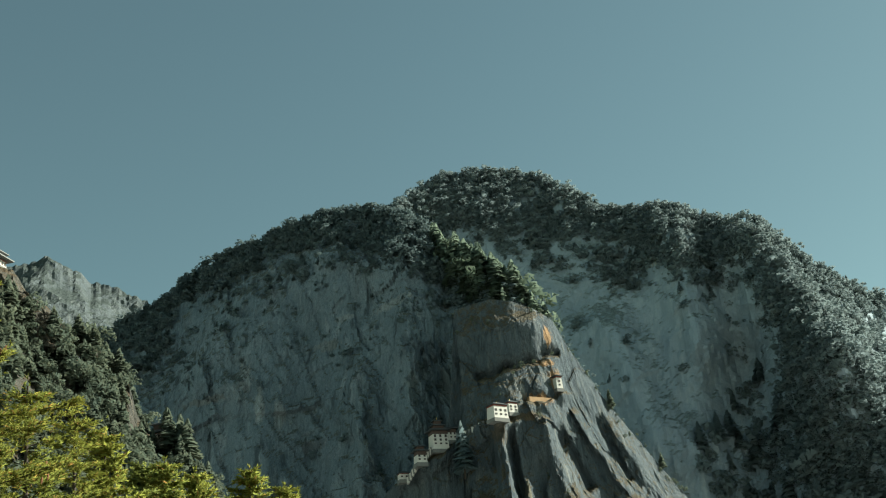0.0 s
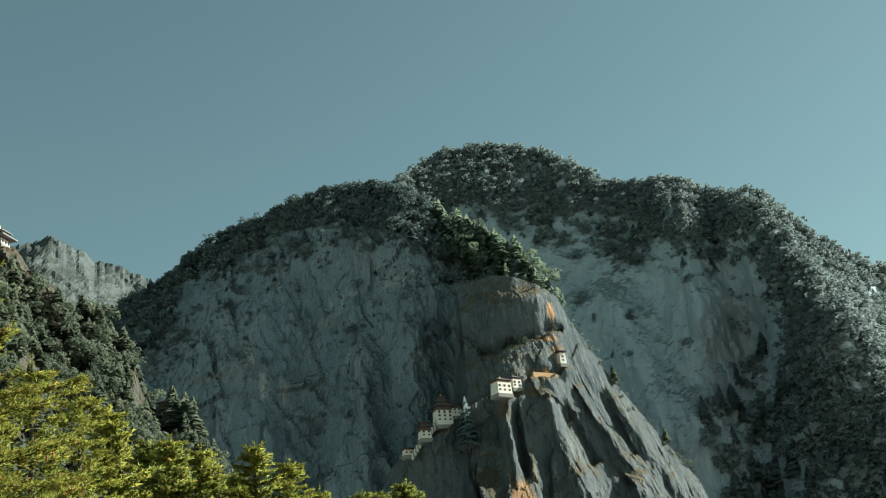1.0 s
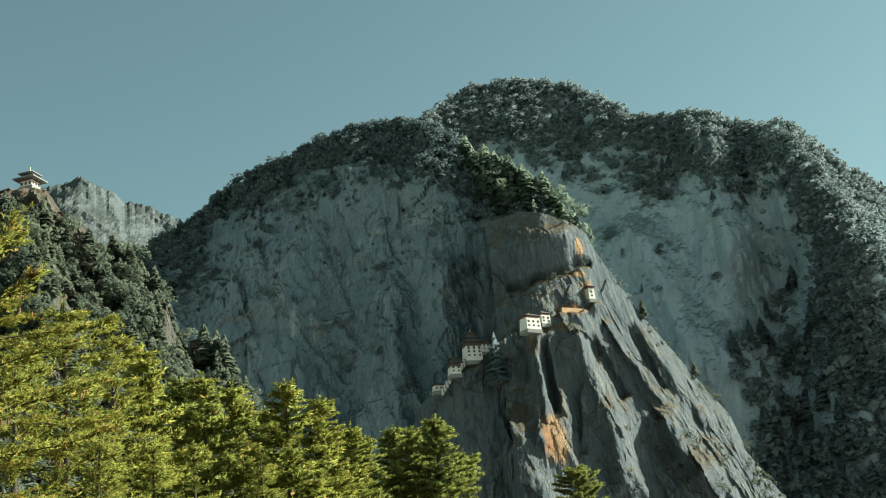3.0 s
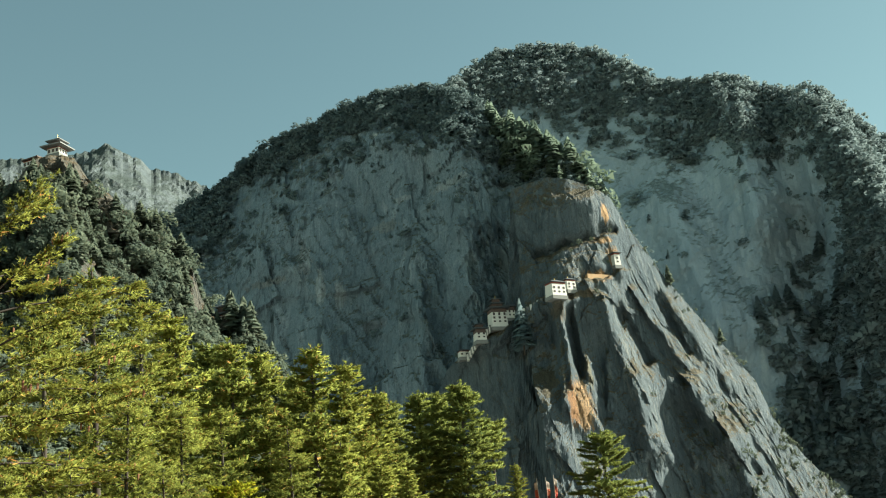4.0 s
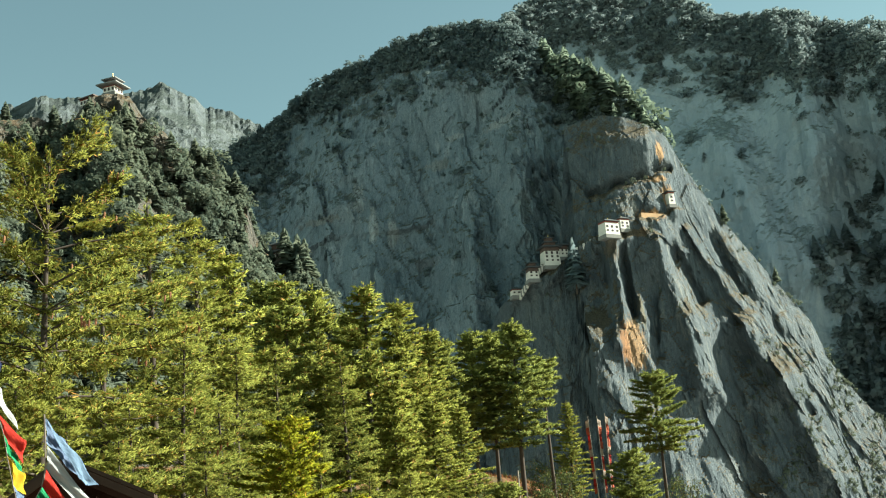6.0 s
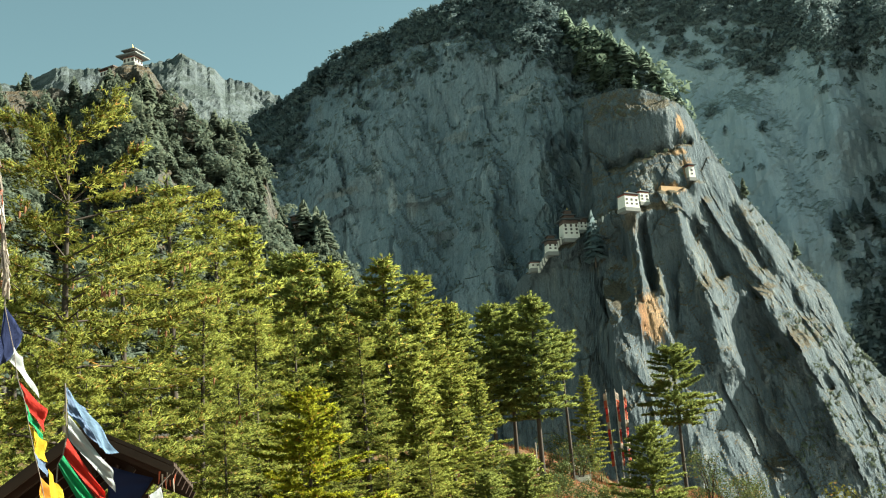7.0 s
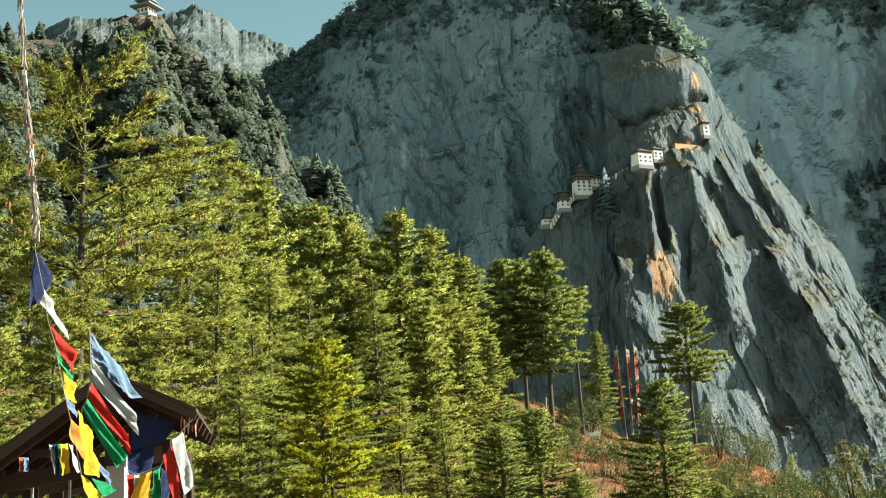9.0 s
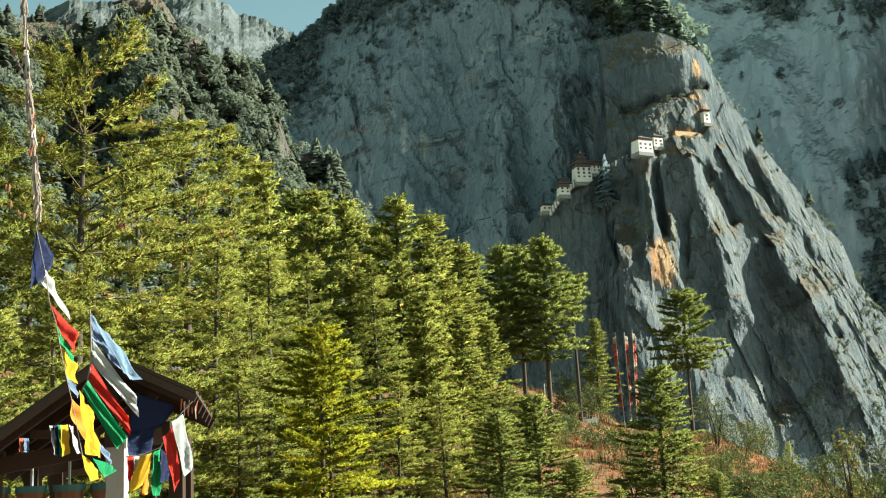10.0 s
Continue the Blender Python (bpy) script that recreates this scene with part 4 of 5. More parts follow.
# ---- single trees on the cliffs ----
def single(name, label, template, m, h, mat, wide=1.0):
    V, F, N = template
    ob = thing(name, m, label, "tree")
    c = new("crown", mesh_of("crown", V * (h * wide, h * wide, h), F, mat, soft_to=N))
    c.parent = ob
    part("trunk", rod(bmesh.new(), (0, 0, -0.06 * h), (0, 0, 0.55 * h), 0.018 * h, 0.008 * h), BARK, ob)


def dense_conifer(seed, tiers=16, arms=11):
    return far_conifer(np.random.default_rng(seed), tiers, arms)


single("cypress", "tall grey-green cypress beside the shaded temples", dense_conifer(1, 34, 9), Matrix.Translation(ledge_at(SPUR, 8.15, 12.45, 6.0)), 29.0, WOODS_MID, 0.85)
for i, (az, el, h) in enumerate(((-6.05, 14.3, 13.0), (-5.45, 14.2, 11.5), (-5.1, 13.9, 12.0))):
    single("fir", "dark fir beside the shrine house", dense_conifer(5 + i), Matrix.Translation(ledge_at(HILL, az, el, 0.0)), h, WOODS_HILL, 1.1)
for i, (az, el, h) in enumerate(((-7.05, 20.5, 17), (-5.15, 21.6, 20), (-5.5, 21.5, 13), (-4.7, 22.2, 12), (-0.7, 24.2, 12))):
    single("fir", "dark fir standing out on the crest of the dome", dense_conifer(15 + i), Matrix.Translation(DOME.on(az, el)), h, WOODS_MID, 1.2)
for i, (az, el, h) in enumerate(((24.6, 21.2, 15), (27.7, 18.4, 16), (10.4, 24.0, 28), (18.4, 12.2, 10), (15.6, 14.8, 12))):
    m = SPUR if el < 17 else BACK
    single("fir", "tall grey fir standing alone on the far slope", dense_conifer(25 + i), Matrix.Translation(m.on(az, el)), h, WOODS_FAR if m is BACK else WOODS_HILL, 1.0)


# ---- bushes, saplings and dry grass on the saddle ----
OAK = leaf_material("oak_leaves", (0.04, 0.065, 0.026), (0.085, 0.11, 0.04), (0.18, 0.18, 0.06), (0.34, 0.20, 0.06), 0.25, 0.6)
SAP = leaf_material("sapling_leaves", (0.06, 0.075, 0.022), (0.13, 0.13, 0.03), (0.24, 0.20, 0.05), (0.34, 0.20, 0.07), 0.3, 0.8)


def bush(label, seed, m, h, w, mat, stems=5, lumps=26, leaves=60, low=0.15, leaf=0.09, name="bush"):
    rng = np.random.default_rng(seed)
    ob = thing(name, m, label, "bush" if name == "bush" else "tree")
    tubes, V, F = [], [], []
    for k in range(stems):
        a = rng.uniform(0, 6.28)
        q = np.array([0.3 * w * math.cos(a), 0.3 * w * math.sin(a), h * rng.uniform(0.6, 0.9)])
        mid = q * (0.35, 0.35, 0.5) + rng.normal(0, 0.04 * w, 3)
        tubes.append(bent_tube([(0, 0, -0.2), mid, q], [0.012 * h + 0.012, 0.009 * h + 0.008, 0.006], 5))
    for _ in range(lumps):
        a, rr = rng.uniform(0, 6.28), math.sqrt(rng.random())
        zc = rng.uniform(low, 0.93)
        lim = 0.5 * w * math.sqrt(max(0.05, 1 - ((zc - 0.5) / 0.55) ** 2))
        c = np.array([rr * lim * math.cos(a), rr * lim * math.sin(a), zc * h])
        n = leaves
        d = rng.normal(0, 1, (n, 3))
        d /= np.linalg.norm(d, axis=1, keepdims=True)
        p = c + d * (0.13 * w + 0.06 * h) * rng.uniform(0.4, 1.1, (n, 1))
        u = np.cross(d, rng.normal(0, 1, (n, 3)))
        u /= np.linalg.norm(u, axis=1, keepdims=True)
        x = np.cross(d, u) + 0.4 * d
        s = leaf * rng.uniform(0.6, 1.3, (n, 1))
        V.append(np.stack([p - s * u, p + 0.5 * s * x, p + s * u, p - 0.5 * s * x], 1).reshape(-1, 3))
    V = np.vstack(V)
    k = 4 * np.arange(len(V) // 4)[:, None]
    F = np.concatenate([k + (0, 1, 2), k + (0, 2, 3)])
    for nm, (vv, ff), mt in (("stem", joined(tubes), BARK), ("crown", (V, F), mat)):
        o = new(nm, mesh_of(nm, vv, ff, mt))
        o.parent = ob
    return ob


scatter = random.Random(77)
BUSHES = [  # bearing, distance, height, width, tone
    (12.35, 88, 4.0, 3.0, OAK), (13.4, 86, 2.9, 3.8, OAK), (14.2, 92, 2.8, 3.4, OAK), (12.9, 78, 1.6, 2.6, OAK), (15.2, 74, 1.7, 2.0, OAK), (16.3, 66, 1.5, 2.4, OAK),
    (17.3, 56, 2.6, 1.9, OAK), (17.9, 50, 1.7, 1.5, OAK), (15.5, 60, 1.6, 2.6, OAK), (20.5, 48, 3.0, 2.6, OAK), (19.0, 44, 1.6, 1.8, OAK), (6.9, 70, 1.6, 2.2, OAK), (5.6, 92, 2.6, 3.2, OAK), (6.5, 88, 3.0, 3.0, OAK),
    (4.4, 60, 2.2, 2.6, SAP), (8.3, 62, 1.8, 2.4, OAK), (12.6, 60, 1.8, 2.8, OAK), (13.8, 55, 1.2, 2.4, OAK), (3.2, 84, 1.6, 2.2, SAP), (9.3, 82, 1.3, 1.8, SAP), (7.6, 80, 1.2, 1.6, SAP), (5.0, 76, 1.5, 2.0, OAK),
    (2.4, 78, 1.7, 2.0, OAK), (11.0, 76, 1.3, 2.2, SAP), (14.6, 80, 1.1, 1.8, SAP), (-9.0, 30, 1.6, 2.2, SAP), (-11.0, 27, 1.5, 2.0, OAK),
]
BUSHES += [(scatter.uniform(1.5, 15.5), scatter.uniform(44, 84), scatter.uniform(0.7, 1.9), scatter.uniform(1.2, 2.8), scatter.choice((OAK, OAK, OAK, SAP))) for _ in range(22)]
for i, (az, d, h, w, mat) in enumerate(BUSHES):
    bush("leathery dark oak bush on the red earth slope" if mat is OAK else "yellowing scrub bush on the dry slope", 100 + i, Matrix.Translation(stand(az, d)), h, w, mat, leaf=0.075 if d > 70 else 0.06)
sap = bush("upright sapling with pale young leaves at its tip", 200, Matrix.Translation(stand(18.1, 40)), 3.6, 1.1, SAP, 3, 16, 40, 0.2, 0.06, "sapling")
bush("thin dark cypress sapling on the edge of the slope", 201, Matrix.Translation(stand(15.5, 72)), 2.7, 0.7, NEEDLES_DARK, 2, 18, 50, 0.1, 0.06, "sapling")


def ground_cover(name, label, mat, n, az0, az1, d0, d1, size, rng, blades=5):
    V = []
    for _ in range(n):
        az, d = rng.uniform(az0, az1), math.sqrt(rng.uniform(d0 * d0, d1 * d1))
        p = stand(az, d)
        if noise.fractal(Vector((p.x * 0.12, p.y * 0.12, 8.0)), 1, 2, 3) < rng.uniform(-0.5, 0.35):
            continue
        s = size * rng.uniform(0.5, 1.4)
        for _ in range(blades):
            a, t = rng.uniform(0, 6.28), rng.uniform(0.1, 0.8)
            o = rng.normal(0, 0.3 * s, 2)
            c, e = math.cos(a), math.sin(a)
            b = (p.x + o[0], p.y + o[1], p.z + 0.1)
            V += [(b[0] - 0.09 * s * e, b[1] + 0.09 * s * c, b[2]), (b[0] + 0.09 * s * e, b[1] - 0.09 * s * c, b[2]), (b[0] + t * s * c, b[1] + t * s * e, b[2] + s)]
    V = np.array(V)
    tagged(new(name, mesh_of(name, V, np.arange(len(V)).reshape(-1, 3), mat)), label, "grass", kind="stuff")


DRY = leaf_material("dry_grass", (0.17, 0.055, 0.028), (0.25, 0.10, 0.045), (0.33, 0.17, 0.07), (0.14, 0.14, 0.04), 0.3, 0.3)
rng = np.random.default_rng(31)
ground_cover("dry_grass", "russet dry grass and bracken on the slope", DRY, 22000, -4, 21, 40, 108, 0.28, rng, 4)
ground_cover("low_scrub", "low green scrub between the pines", OAK, 2400, -6, 21, 38, 108, 0.4, rng, 9)


# ---- prayer-flag poles, rails and the power line on the saddle ----
CLOTH = {k: plain("cloth_" + k, c, 0.9, 0.12, 14, 0.25) for k, c in dict(
    white=(0.48, 0.49, 0.47), red=(0.52, 0.035, 0.02), green=(0.03, 0.27, 0.10), yellow=(0.66, 0.42, 0.02), navy=(0.025, 0.035, 0.10), blue=(0.20, 0.29, 0.40), orange=(0.66, 0.30, 0.035),
    pale=(0.16, 0.22, 0.33), faint=(0.35, 0.38, 0.36), rust=(0.45, 0.12, 0.06), cream=(0.44, 0.36, 0.28), faded=(0.42, 0.05, 0.035)).items()}
POLE = plain("weathered_pole", (0.36, 0.32, 0.26), 0.8, 0.3, 4, 0.2, stretch=(1, 1, 0.2))
STEEL = plain("grey_steel", (0.32, 0.36, 0.36), 0.5, 0.2, 5, 0.1, 0.5)


def cloth_panel(a, b, c, d, ripple, rng, nu=10, nv=8):
    """A hanging cloth between four corners, with folds and some thickness."""
    bm = bmesh.new()
    a, b, c, d = (Vector(p) for p in (a, b, c, d))
    n = (b - a).cross(d - a).normalized()
    ph, fq = rng.uniform(0, 6.28), rng.uniform(1.4, 2.6)
    grid = []
    for j in range(nv + 1):
        v = j / nv
        row = []
        for i in range(nu + 1):
            u = i / nu
            p = a.lerp(b, u).lerp(d.lerp(c, u), v)
            w = math.sin(fq * 6.28 * (0.75 * v + 0.35 * u) + ph) + 0.5 * math.sin(9.0 * u + 5 * v + 2 * ph)
            row.append(bm.verts.new(p + n * ripple * w * (0.25 + 0.75 * max(u, v)) + Vector((0, 0, -0.5 * ripple * math.sin(3.14 * u)))))
        grid.append(row)
    for j in range(nv):
        for i in range(nu):
            bm.faces.new((grid[j][i], grid[j][i + 1], grid[j + 1][i + 1], grid[j + 1][i]))
    bmesh.ops.solidify(bm, geom=bm.faces[:], thickness=0.004)
    for f in bm.faces:
        f.smooth = True
    return bm


crng = random.Random(5)
for az_t, el_t, az_b, d in ((8.04, 6.5, 8.2, 94), (8.47, 6.5, 8.5, 95), (8.85, 6.6, 8.75, 96)):
    foot = stand(az_b, d)
    tip = place(az_t, d, el_t)
    lh = thing("prayer_flag_pole", Matrix.Translation(foot), "tall pole with a long faded red and white prayer flag", "flag pole", "prayer flag poles on the slope")
    top = tip - foot
    part("pole", rod(bmesh.new(), (0, 0, -0.3), top, 0.045, 0.025, 8), POLE, lh)
    tones = ["cream", "rust", "faded", "rust", "cream", "faded", "rust", "cream", "faded", "rust"]
    for k, tone in enumerate(tones):
        f0, f1 = 0.97 - 0.072 * k, 0.97 - 0.072 * (k + 1)
        p0, p1 = top * f0, top * f1
        w = 0.2 + 0.06 * crng.random()
        s = Vector((w, 0.1, -0.1)) if az_t > 8.2 else Vector((-w, 0.1, -0.1))
        part("banner", cloth_panel(p0, p0 + s, p1 + s, p1, 0.05, crng, 3, 4), CLOTH[tone], lh)

RAIL = plain("pale_rail", (0.66, 0.60, 0.48), 0.7, 0.2, 5, 0.1)
fence = thing("handrail", Matrix.Translation(stand(6.3, 90)), "pale handrail beside stone steps on the slope", "railing")
pa, pb = stand(5.95, 90) - stand(6.3, 90), stand(6.95, 90) - stand(6.3, 90)
for f in (0.0, 0.5, 1.0):
    q = pa.lerp(pb, f)
    part("post", rod(bmesh.new(), q - Vector((0, 0, 0.3)), q + Vector((0, 0, 1.0)), 0.04, 0.04), RAIL, fence)
part("rail", rod(bmesh.new(), pa + Vector((0, 0, 1.0)), pb + Vector((0, 0, 0.85)), 0.045, 0.045), RAIL, fence)
steps = thing("stone_steps", Matrix.Translation(stand(6.4, 87)), "pale concrete steps below the handrail", "steps")
for k in range(4):
    part("step", box(bmesh.new(), -0.9, 0.9, 0.35 * k, 0.35 * k + 0.36, -0.4, 0.16 * (k + 1)), WHITEWASH, steps)
for az, d, h in ((4.5, 86, 2.4), (4.8, 86, 1.4), (15.0, 84, 1.2)):
    ps = thing("post", Matrix.Translation(stand(az, d)), "grey wooden post on the slope", "post", "posts on the slope")
    part("shaft", rod(bmesh.new(), (0, 0, -0.2), (0.02, 0, h), 0.06, 0.05), POLE, ps)
pole = thing("power_pole", Matrix.Translation(stand(18.85, 60)), "slim grey steel power pole", "pole")
tall = 1.6 + 60 * math.tan(radians(-0.1)) - stand(18.85, 60).z
part("shaft", rod(bmesh.new(), (0, 0, -0.3), (0, 0, tall), 0.10, 0.08, 8), STEEL, pole)
part("crossarm", rod(bmesh.new(), (-0.4, 0, tall - 0.1), (0.4, 0, tall - 0.1), 0.03, 0.03), STEEL, pole)


def line(name, label, pts, r, mat, category="cable"):
    cu = bpy.data.curves.new(name, "CURVE")
    cu.dimensions, cu.bevel_depth, cu.bevel_resolution = "3D", r, 2
    sp = cu.splines.new("POLY")
    sp.points.add(len(pts) - 1)
    for q, p in zip(sp.points, pts):
        q.co = (*p, 1)
    cu.materials.append(mat)
    return tagged(new(name, cu), label, category)


def sag(p, q, s, n=16):
    return [p.lerp(q, i / n) - Vector((0, 0, 4 * s * (i / n) * (1 - i / n))) for i in range(n + 1)]


tip = stand(18.85, 60) + Vector((0, 0, tall - 0.1))
line("cable", "thin power cable across the slope", sag(stand(14.9, 84) + Vector((0, 0, 1.15)), tip, 0.5), 0.018, STEEL)
line("cable", "thin power cable running down from the pole", sag(tip, stand(24, 50) + Vector((0, 0, 2)), 0.4), 0.018, STEEL)


# ---- the prayer-wheel shelter ----
PLANK = plain("roof_plank", (0.05, 0.032, 0.02), 0.8, 0.5, 7, 0.3, stretch=(1, 0.15, 1))
BEAM = plain("red_brown_beam", (0.032, 0.016, 0.009), 0.75, 0.4, 9, 0.2)
POST = plain("whitened_post", (0.33, 0.33, 0.30), 0.85, 0.35, 10, 0.3, stretch=(1, 1, 0.2))
COPPER = plain("painted_wheel", (0.16, 0.06, 0.025), 0.5, 0.4, 12, 0.1)
TEAL = plain("teal_paint", (0.05, 0.13, 0.13), 0.6, 0.3, 8, 0.1)
CORD = plain("grey_cord", (0.22, 0.185, 0.15), 0.95, 0.4, 30, 0.3)

D = 10.5
peak, left, right = place(-15.9, D, 6.0), place(-22.2, D + 0.25, 1.35), place(-12.0, D - 0.1, 4.15)
deep = Vector((-0.55, 3.4, 0.0))
hut = thing("prayer_wheel_shelter", Matrix.Translation((left.x, left.y, 0)), "open timber prayer wheel shelter with a plank gable roof", "shelter")
base = Vector((left.x, left.y, 0))


def slope(p, q, n, thick):
    """Planks from the ridge p down to the eave q, laid side by side into the depth."""
    for k in range(n):
        a, b = deep * (k / n + 0.004) - deep * 0.1, deep * ((k + 1) / n - 0.004) - deep * 0.1
        up = Vector((0, 0, thick * (1 + 0.5 * (k % 2))))
        bm = bmesh.new()
        v = [bm.verts.new(x - base) for x in (p + a, q + a, q + b, p + b, p + a + up, q + a + up, q + b + up, p + b + up)]
        for f in ((3, 2, 1, 0), (4, 5, 6, 7), (0, 1, 5, 4), (1, 2, 6, 5), (2, 3, 7, 6), (3, 0, 4, 7)):
            bm.faces.new([v[i] for i in f])
        part("roof_plank", bm, PLANK, hut)


slope(peak, left, 14, 0.03)
slope(peak, right, 14, 0.03)


def beam(p, q, w, h, mat, name="beam", label=""):
    p, q = p - base, q - base
    m = Matrix.Translation(p) @ (q - p).to_track_quat("X", "Z").to_matrix().to_4x4()
    return part(name, box(bmesh.new(), 0, (q - p).length, -w / 2, w / 2, -h / 2, h / 2, m=m), mat, hut, label)


low = Vector((0, 0, -0.07))
for s in np.linspace(0.0, 1.0, 6):
    o = deep * (float(s) - 0.05)
    beam(peak + low + o, left + low + o, 0.07, 0.09, BEAM, "rafter")
    beam(peak + low + o, right + low + o, 0.07, 0.09, BEAM, "rafter")
beam(peak + low * 0.6 - deep * 0.1, left + low * 0.6 - deep * 0.1, 0.03, 0.06, PLANK, "bargeboard")
beam(peak + low * 0.6 - deep * 0.1, right + low * 0.6 - deep * 0.1, 0.03, 0.06, PLANK, "bargeboard")
tie = 2.06
pl, pr = place(-21.0, D + 0.4, 0), place(-13.6, D + 0.3, 0)
for o in (Vector((0, 0, 0)), deep * 0.55, deep):
    beam(Vector((pl.x, pl.y, tie - 0.22)) + o, Vector((pr.x, pr.y, tie)) + o, 0.12, 0.14, BEAM, "tie_beam")
    c = (Vector((pl.x, pl.y, tie - 0.1)) + Vector((pr.x, pr.y, tie))) / 2 + o
    beam(Vector((peak.x, peak.y, tie - 0.1)) + o, peak + low * 2 + o, 0.09, 0.09, BEAM, "king_post")
    beam(Vector((peak.x - 0.1, peak.y, tie)) + o, peak.lerp(left, 0.55) + low * 2 + o, 0.07, 0.07, BEAM, "brace")
    beam(Vector((peak.x + 0.1, peak.y, tie)) + o, peak.lerp(right, 0.5) + low * 2 + o, 0.07, 0.07, BEAM, "brace")
beam(Vector((pl.x, pl.y, tie - 0.15)), Vector((pl.x, pl.y, tie - 0.15)) + deep, 0.12, 0.14, BEAM, "wall_plate")
beam(Vector((pr.x, pr.y, tie + 0.05)), Vector((pr.x, pr.y, tie + 0.05)) + deep, 0.12, 0.14, BEAM, "wall_plate")
pp = place(-15.62, D + 0.1, 0)
post = part("corner_post", box(bmesh.new(), -0.075, 0.075, -0.075, 0.075, 0, 2.12, m=Matrix.Translation((pp.x - base.x, pp.y - base.y, 0))), POST, hut, "whitened square post")
for o in (deep * 0.55, deep):
    for q in (pl, pr):
        part("corner_post", box(bmesh.new(), -0.07, 0.07, -0.07, 0.07, -0.3, tie, m=Matrix.Translation(Vector((q.x - base.x, q.y - base.y, 0)) + o)), BEAM, hut)
part("corner_post", box(bmesh.new(), -0.07, 0.07, -0.07, 0.07, -0.3, tie, m=Matrix.Translation((pl.x - base.x, pl.y - base.y, 0))), BEAM, hut)
part("back_wall", box(bmesh.new(), min(pl.x, pr.x) - base.x - 0.6, pr.x - base.x - 0.6, 3.3, 3.42, -0.3, 1.25), plain("brown_boarding", (0.22, 0.10, 0.055), 0.8, 0.4, 6, 0.2, stretch=(4, 1, 0.3)), hut)
part("plinth", box(bmesh.new(), -0.5, 3.0, -0.3, 3.7, -0.5, 0.12), STONE, hut, "low stone plinth")
for k in range(4):
    q = place(-20.9 + 1.6 * k, D + 1.2, 0)
    wx, wy = q.x, q.y
    wheel = part("prayer_wheel", rod(bmesh.new(), (0, 0, 1.05), (0, 0, 1.62), 0.13, 0.13, 14), COPPER, hut, "painted brown drum")
    wheel.location = (wx - base.x, wy - base.y, 0)
    for z in (1.02, 1.62):
        part("rim", rod(bmesh.new(), (0, 0, z), (0, 0, z + 0.06), 0.145, 0.145, 14), TEAL, wheel, "teal painted rim")
    part("axle", rod(bmesh.new(), (0, 0, 0.1), (0, 0, 2.0), 0.014, 0.014), STEEL, wheel)


# ---- prayer flags ----
def ray(x, y, d):
    """A place by its offsets right and down, in thousandths of the distance, from the way the viewer faces last."""
    u, v = (x - 784) / 2108.0, (441 - y) / 2108.0
    r, p = radians(2.7), radians(11.0)
    u, v = u * math.cos(r) + v * math.sin(r), v * math.cos(r) - u * math.sin(r)
    way = Vector((u, math.cos(p) - v * math.sin(p), math.sin(p) + v * math.cos(p)))
    return Vector((-0.02, 0, 1.555)) + way * (d / math.hypot(way.x, way.y))


FLAGS = [  # colour, distance, corners
    ("navy", 6.5, (64, 403), (98, 453), (80, 493), (52, 511)), ("white", 6.5, (81, 477), (95, 498), (125, 568), (75, 504)), ("red", 6.55, (87, 532), (137, 588), (132, 627), (100, 573)),
    ("green", 6.55, (99, 573), (121, 614), (135, 643), (107, 609)), ("yellow", 6.6, (106, 611), (135, 645), (136, 680), (119, 667)), ("pale", 6.6, (115, 660), (133, 679), (140, 705), (125, 691)),
    ("orange", 6.6, (126, 704), (156, 733), (171, 802), (126, 746)), ("yellow", 6.5, (140, 690), (157, 717), (182, 809), (153, 803)), ("yellow", 6.5, (143, 801), (168, 823), (176, 847), (158, 852)),
    ("green", 6.6, (164, 810), (191, 820), (207, 833), (183, 845)), ("pale", 6.62, (170, 774), (193, 802), (199, 824), (180, 803)), ("blue", 9.6, (160, 554), (202, 600), (251, 673), (219, 660)),
    ("pale", 9.65, (160, 556), (193, 593), (221, 659), (164, 602)), ("white", 9.6, (164, 602), (240, 698), (247, 739), (163, 642)), ("red", 9.58, (163, 643), (227, 739), (232, 771), (156, 673)),
    # The first navy sheet here stands in for the shade under the roof.
    ("green", 9.55, (156, 673), (226, 774), (207, 796), (146, 690)), ("navy", 10.2, (232, 693), (311, 717), (289, 751), (233, 766)), ("navy", 10.2, (227, 764), (273, 756), (268, 805), (226, 805)),
    ("white", 10.0, (304, 746), (323, 733), (343, 825), (326, 844)), ("red", 10.0, (288, 774), (308, 753), (319, 839), (309, 872)), ("yellow", 10.05, (248, 807), (272, 800), (253, 859), (224, 875)),
    ("green", 10.1, (271, 800), (285, 792), (284, 877), (269, 877)), ("navy", 10.1, (285, 794), (299, 807), (298, 849), (285, 854)), ("red", 10.15, (225, 807), (237, 807), (235, 846), (227, 854)),
    ("white", 10.15, (237, 807), (247, 807), (246, 834), (238, 839)), ("blue", 10.15, (247, 807), (256, 806), (253, 824), (247, 827)), ("orange", 10.15, (254, 833), (264, 828), (262, 875), (251, 877)),
    ("white", 9.9, (87, 753), (94, 753), (102, 807), (97, 805)), ("navy", 9.9, (95, 753), (102, 752), (107, 807), (102, 809)), ("green", 9.9, (102, 752), (107, 752), (111, 802), (107, 807)),
    ("yellow", 9.9, (107, 752), (122, 751), (123, 802), (110, 808)), ("white", 9.9, (122, 751), (129, 756), (142, 802), (135, 803)), ("rust", 9.9, (34, 775), (41, 775), (40, 802), (35, 800)),
    ("pale", 9.9, (42, 775), (52, 776), (51, 801), (43, 800)),
]
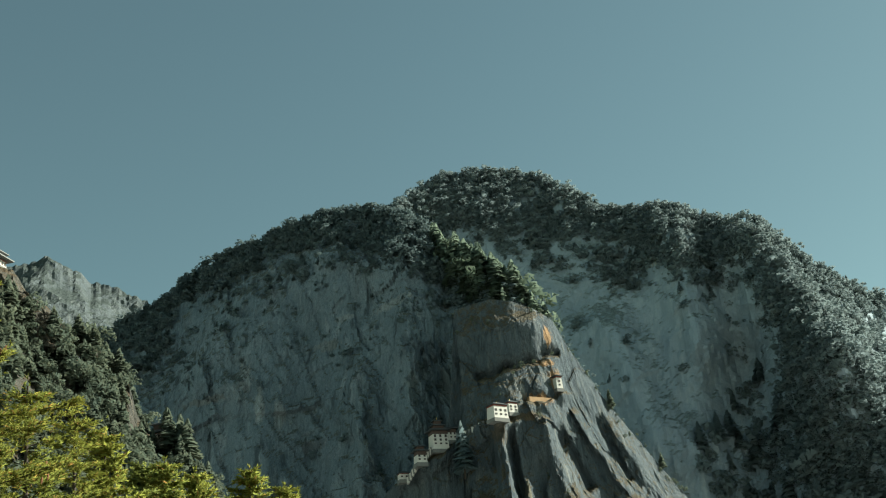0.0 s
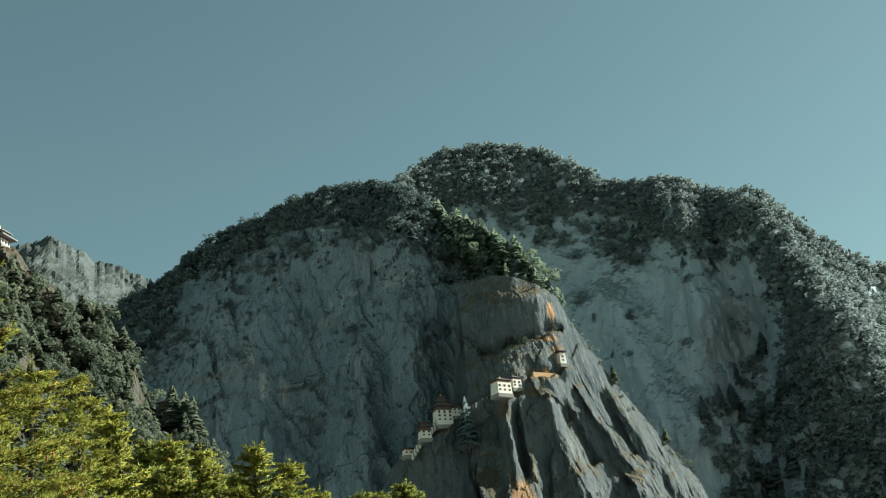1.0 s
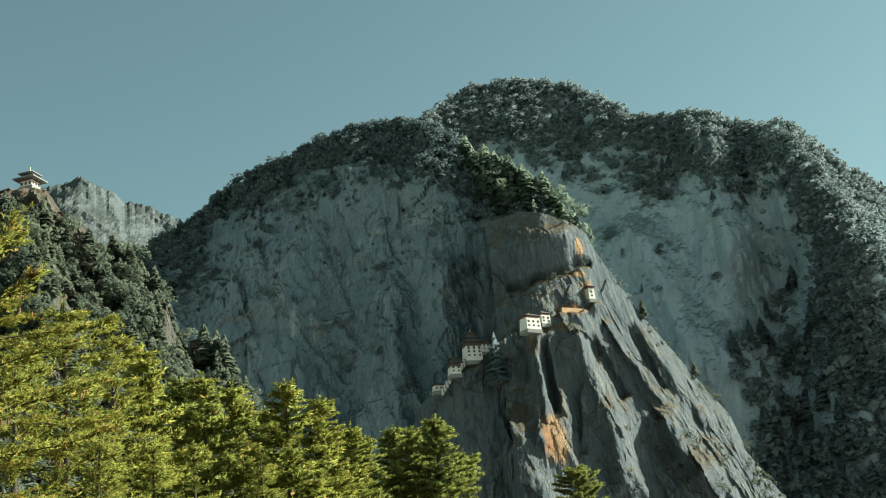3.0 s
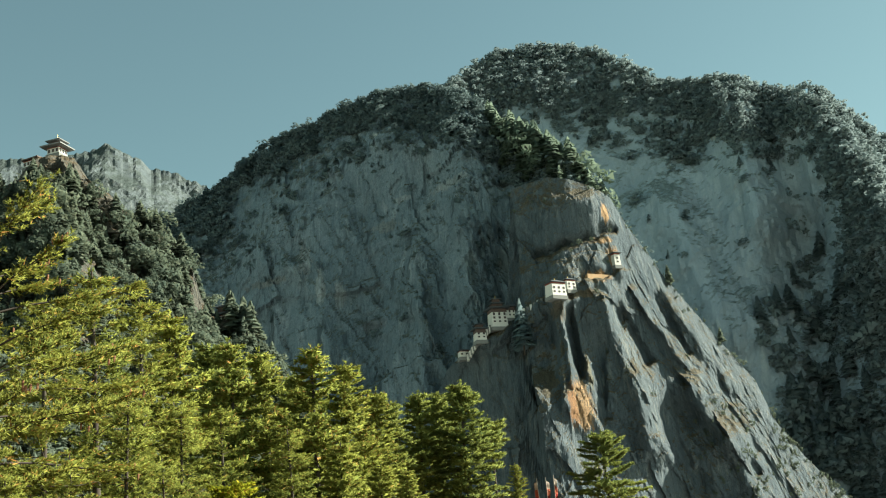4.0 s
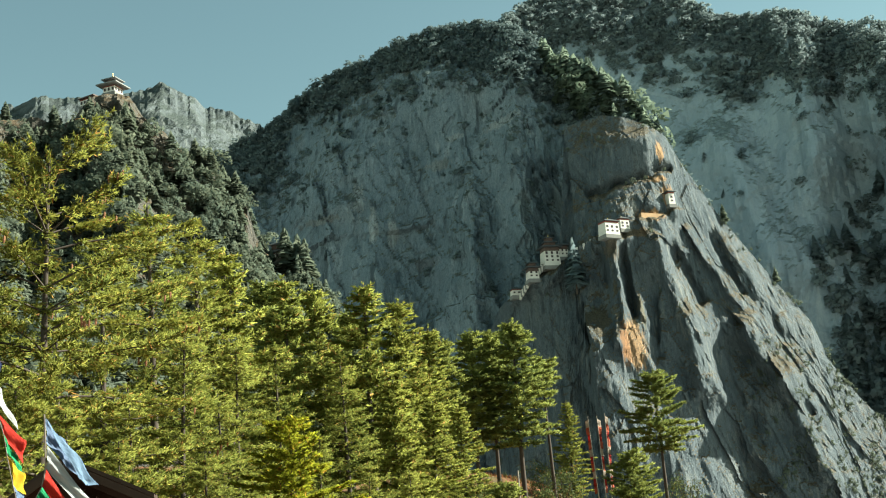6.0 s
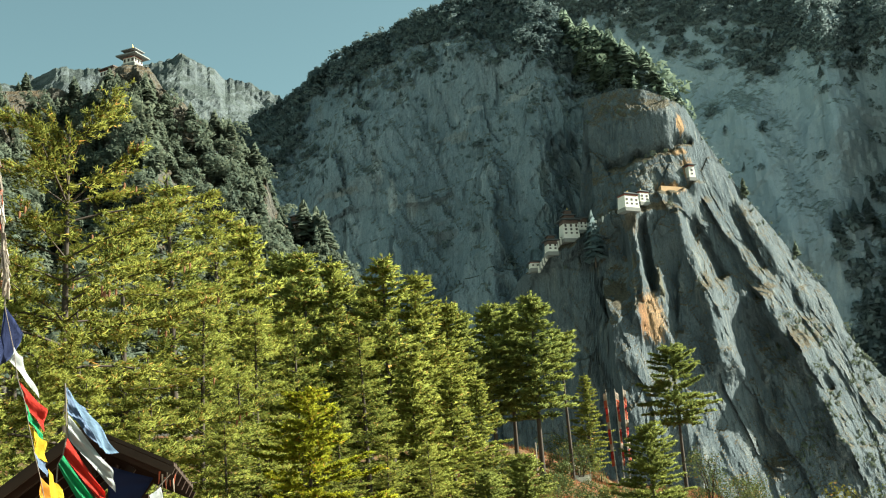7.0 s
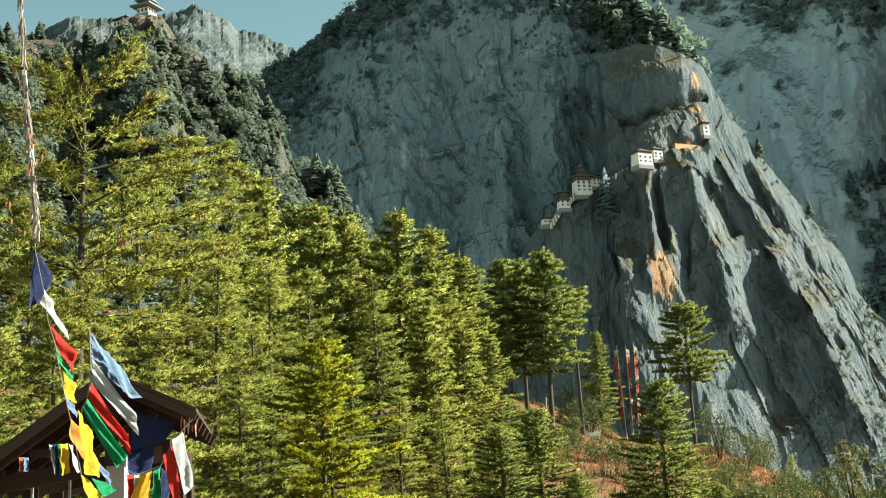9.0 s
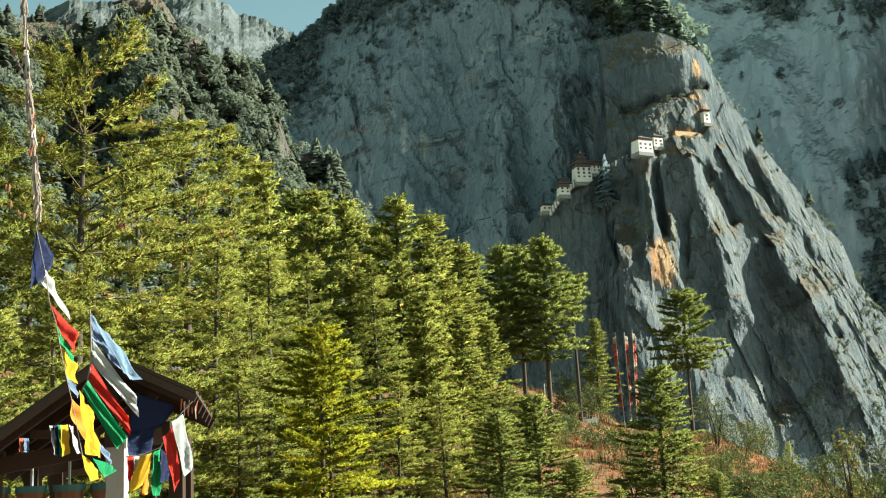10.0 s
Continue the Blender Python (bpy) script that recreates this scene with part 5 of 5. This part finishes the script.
for tone, d, *pts in FLAGS:
    p = [ray(x, y, d + (0.05 if i in (1, 2) else 0)) for i, (x, y) in enumerate(pts)]
    c = sum(p, Vector()) / 4
    size = (p[0] - p[2]).length
    ob = part("prayer_flag", cloth_panel(*[q - c for q in p], 0.035 * size, crng), CLOTH[tone])
    ob.matrix_world = Matrix.Translation(c)
    tagged(ob, tone + " cotton prayer flag fluttering on a cord", "flag", "prayer flags by the shelter")

# the knotted cord that comes down from above, and the cords that carry the flags
path = [ray(x, y, 6.5) for x, y in ((28, -420), (36, -200), (42, 0), (47, 100), (52, 170), (60, 260), (65, 330), (68, 375), (64, 403), (80, 480), (87, 532), (100, 575), (106, 612), (116, 662), (126, 704), (146, 806))]
line("flag_cord", "grey cord with bundled flags coming down from above", path[:9], 0.004, CORD, "cord")
line("flag_cord", "thin grey cord that carries the small flags", path[8:], 0.002, CORD, "cord")
crg = random.Random(9)
for k in range(70):
    f = crg.uniform(1.2, 7.0)
    i = int(f)
    q = path[i].lerp(path[i + 1], f - i)
    bundle = bmesh.new()
    for _ in range(3):
        e = Vector((crg.uniform(-0.02, 0.025), crg.uniform(-0.02, 0.02), crg.uniform(-0.09, -0.04)))
        rod(bundle, (crg.uniform(-.008, .008), crg.uniform(-.008, .008), 0.03), e, 0.008, 0.003, 4)
    ob = part("rag", bundle, CLOTH[crg.choice(["cream", "cream", "faint", "rust", "cream"])] if k % 3 == 0 else CORD)
    ob.matrix_world = Matrix.Translation(q)
    tagged(ob, "faded twisted rag knotted round the cord", "rag", "rags on the cord")
line("flag_cord", "thin cord holding the large flags above the roof", [ray(x, y, 9.6) for x, y in ((159, 548), (161, 602), (161, 643), (155, 674), (146, 690), (140, 760))], 0.006, CORD, "cord")
line("flag_cord", "thin cord of flags under the gable end", [ray(x, y, 10.1) for x, y in ((345, 706), (322, 730), (304, 756), (284, 792), (250, 806), (222, 808))], 0.005, CORD, "cord")
for k in range(7):
    x, y = 322 + 4.5 * k, 706 + 5 * (k % 3)
    b = bmesh.new()
    rod(b, (0, 0, 0), (0.01 * (k % 3 - 1), 0, -0.10 - 0.02 * (k % 2)), 0.009, 0.003, 5)
    ob = part("rag", b, CLOTH["cream" if k % 2 else "rust"])
    ob.matrix_world = Matrix.Translation(ray(x, y, 10.2))
    tagged(ob, "faded rag tied to the roof end", "rag", "rags on the roof end")
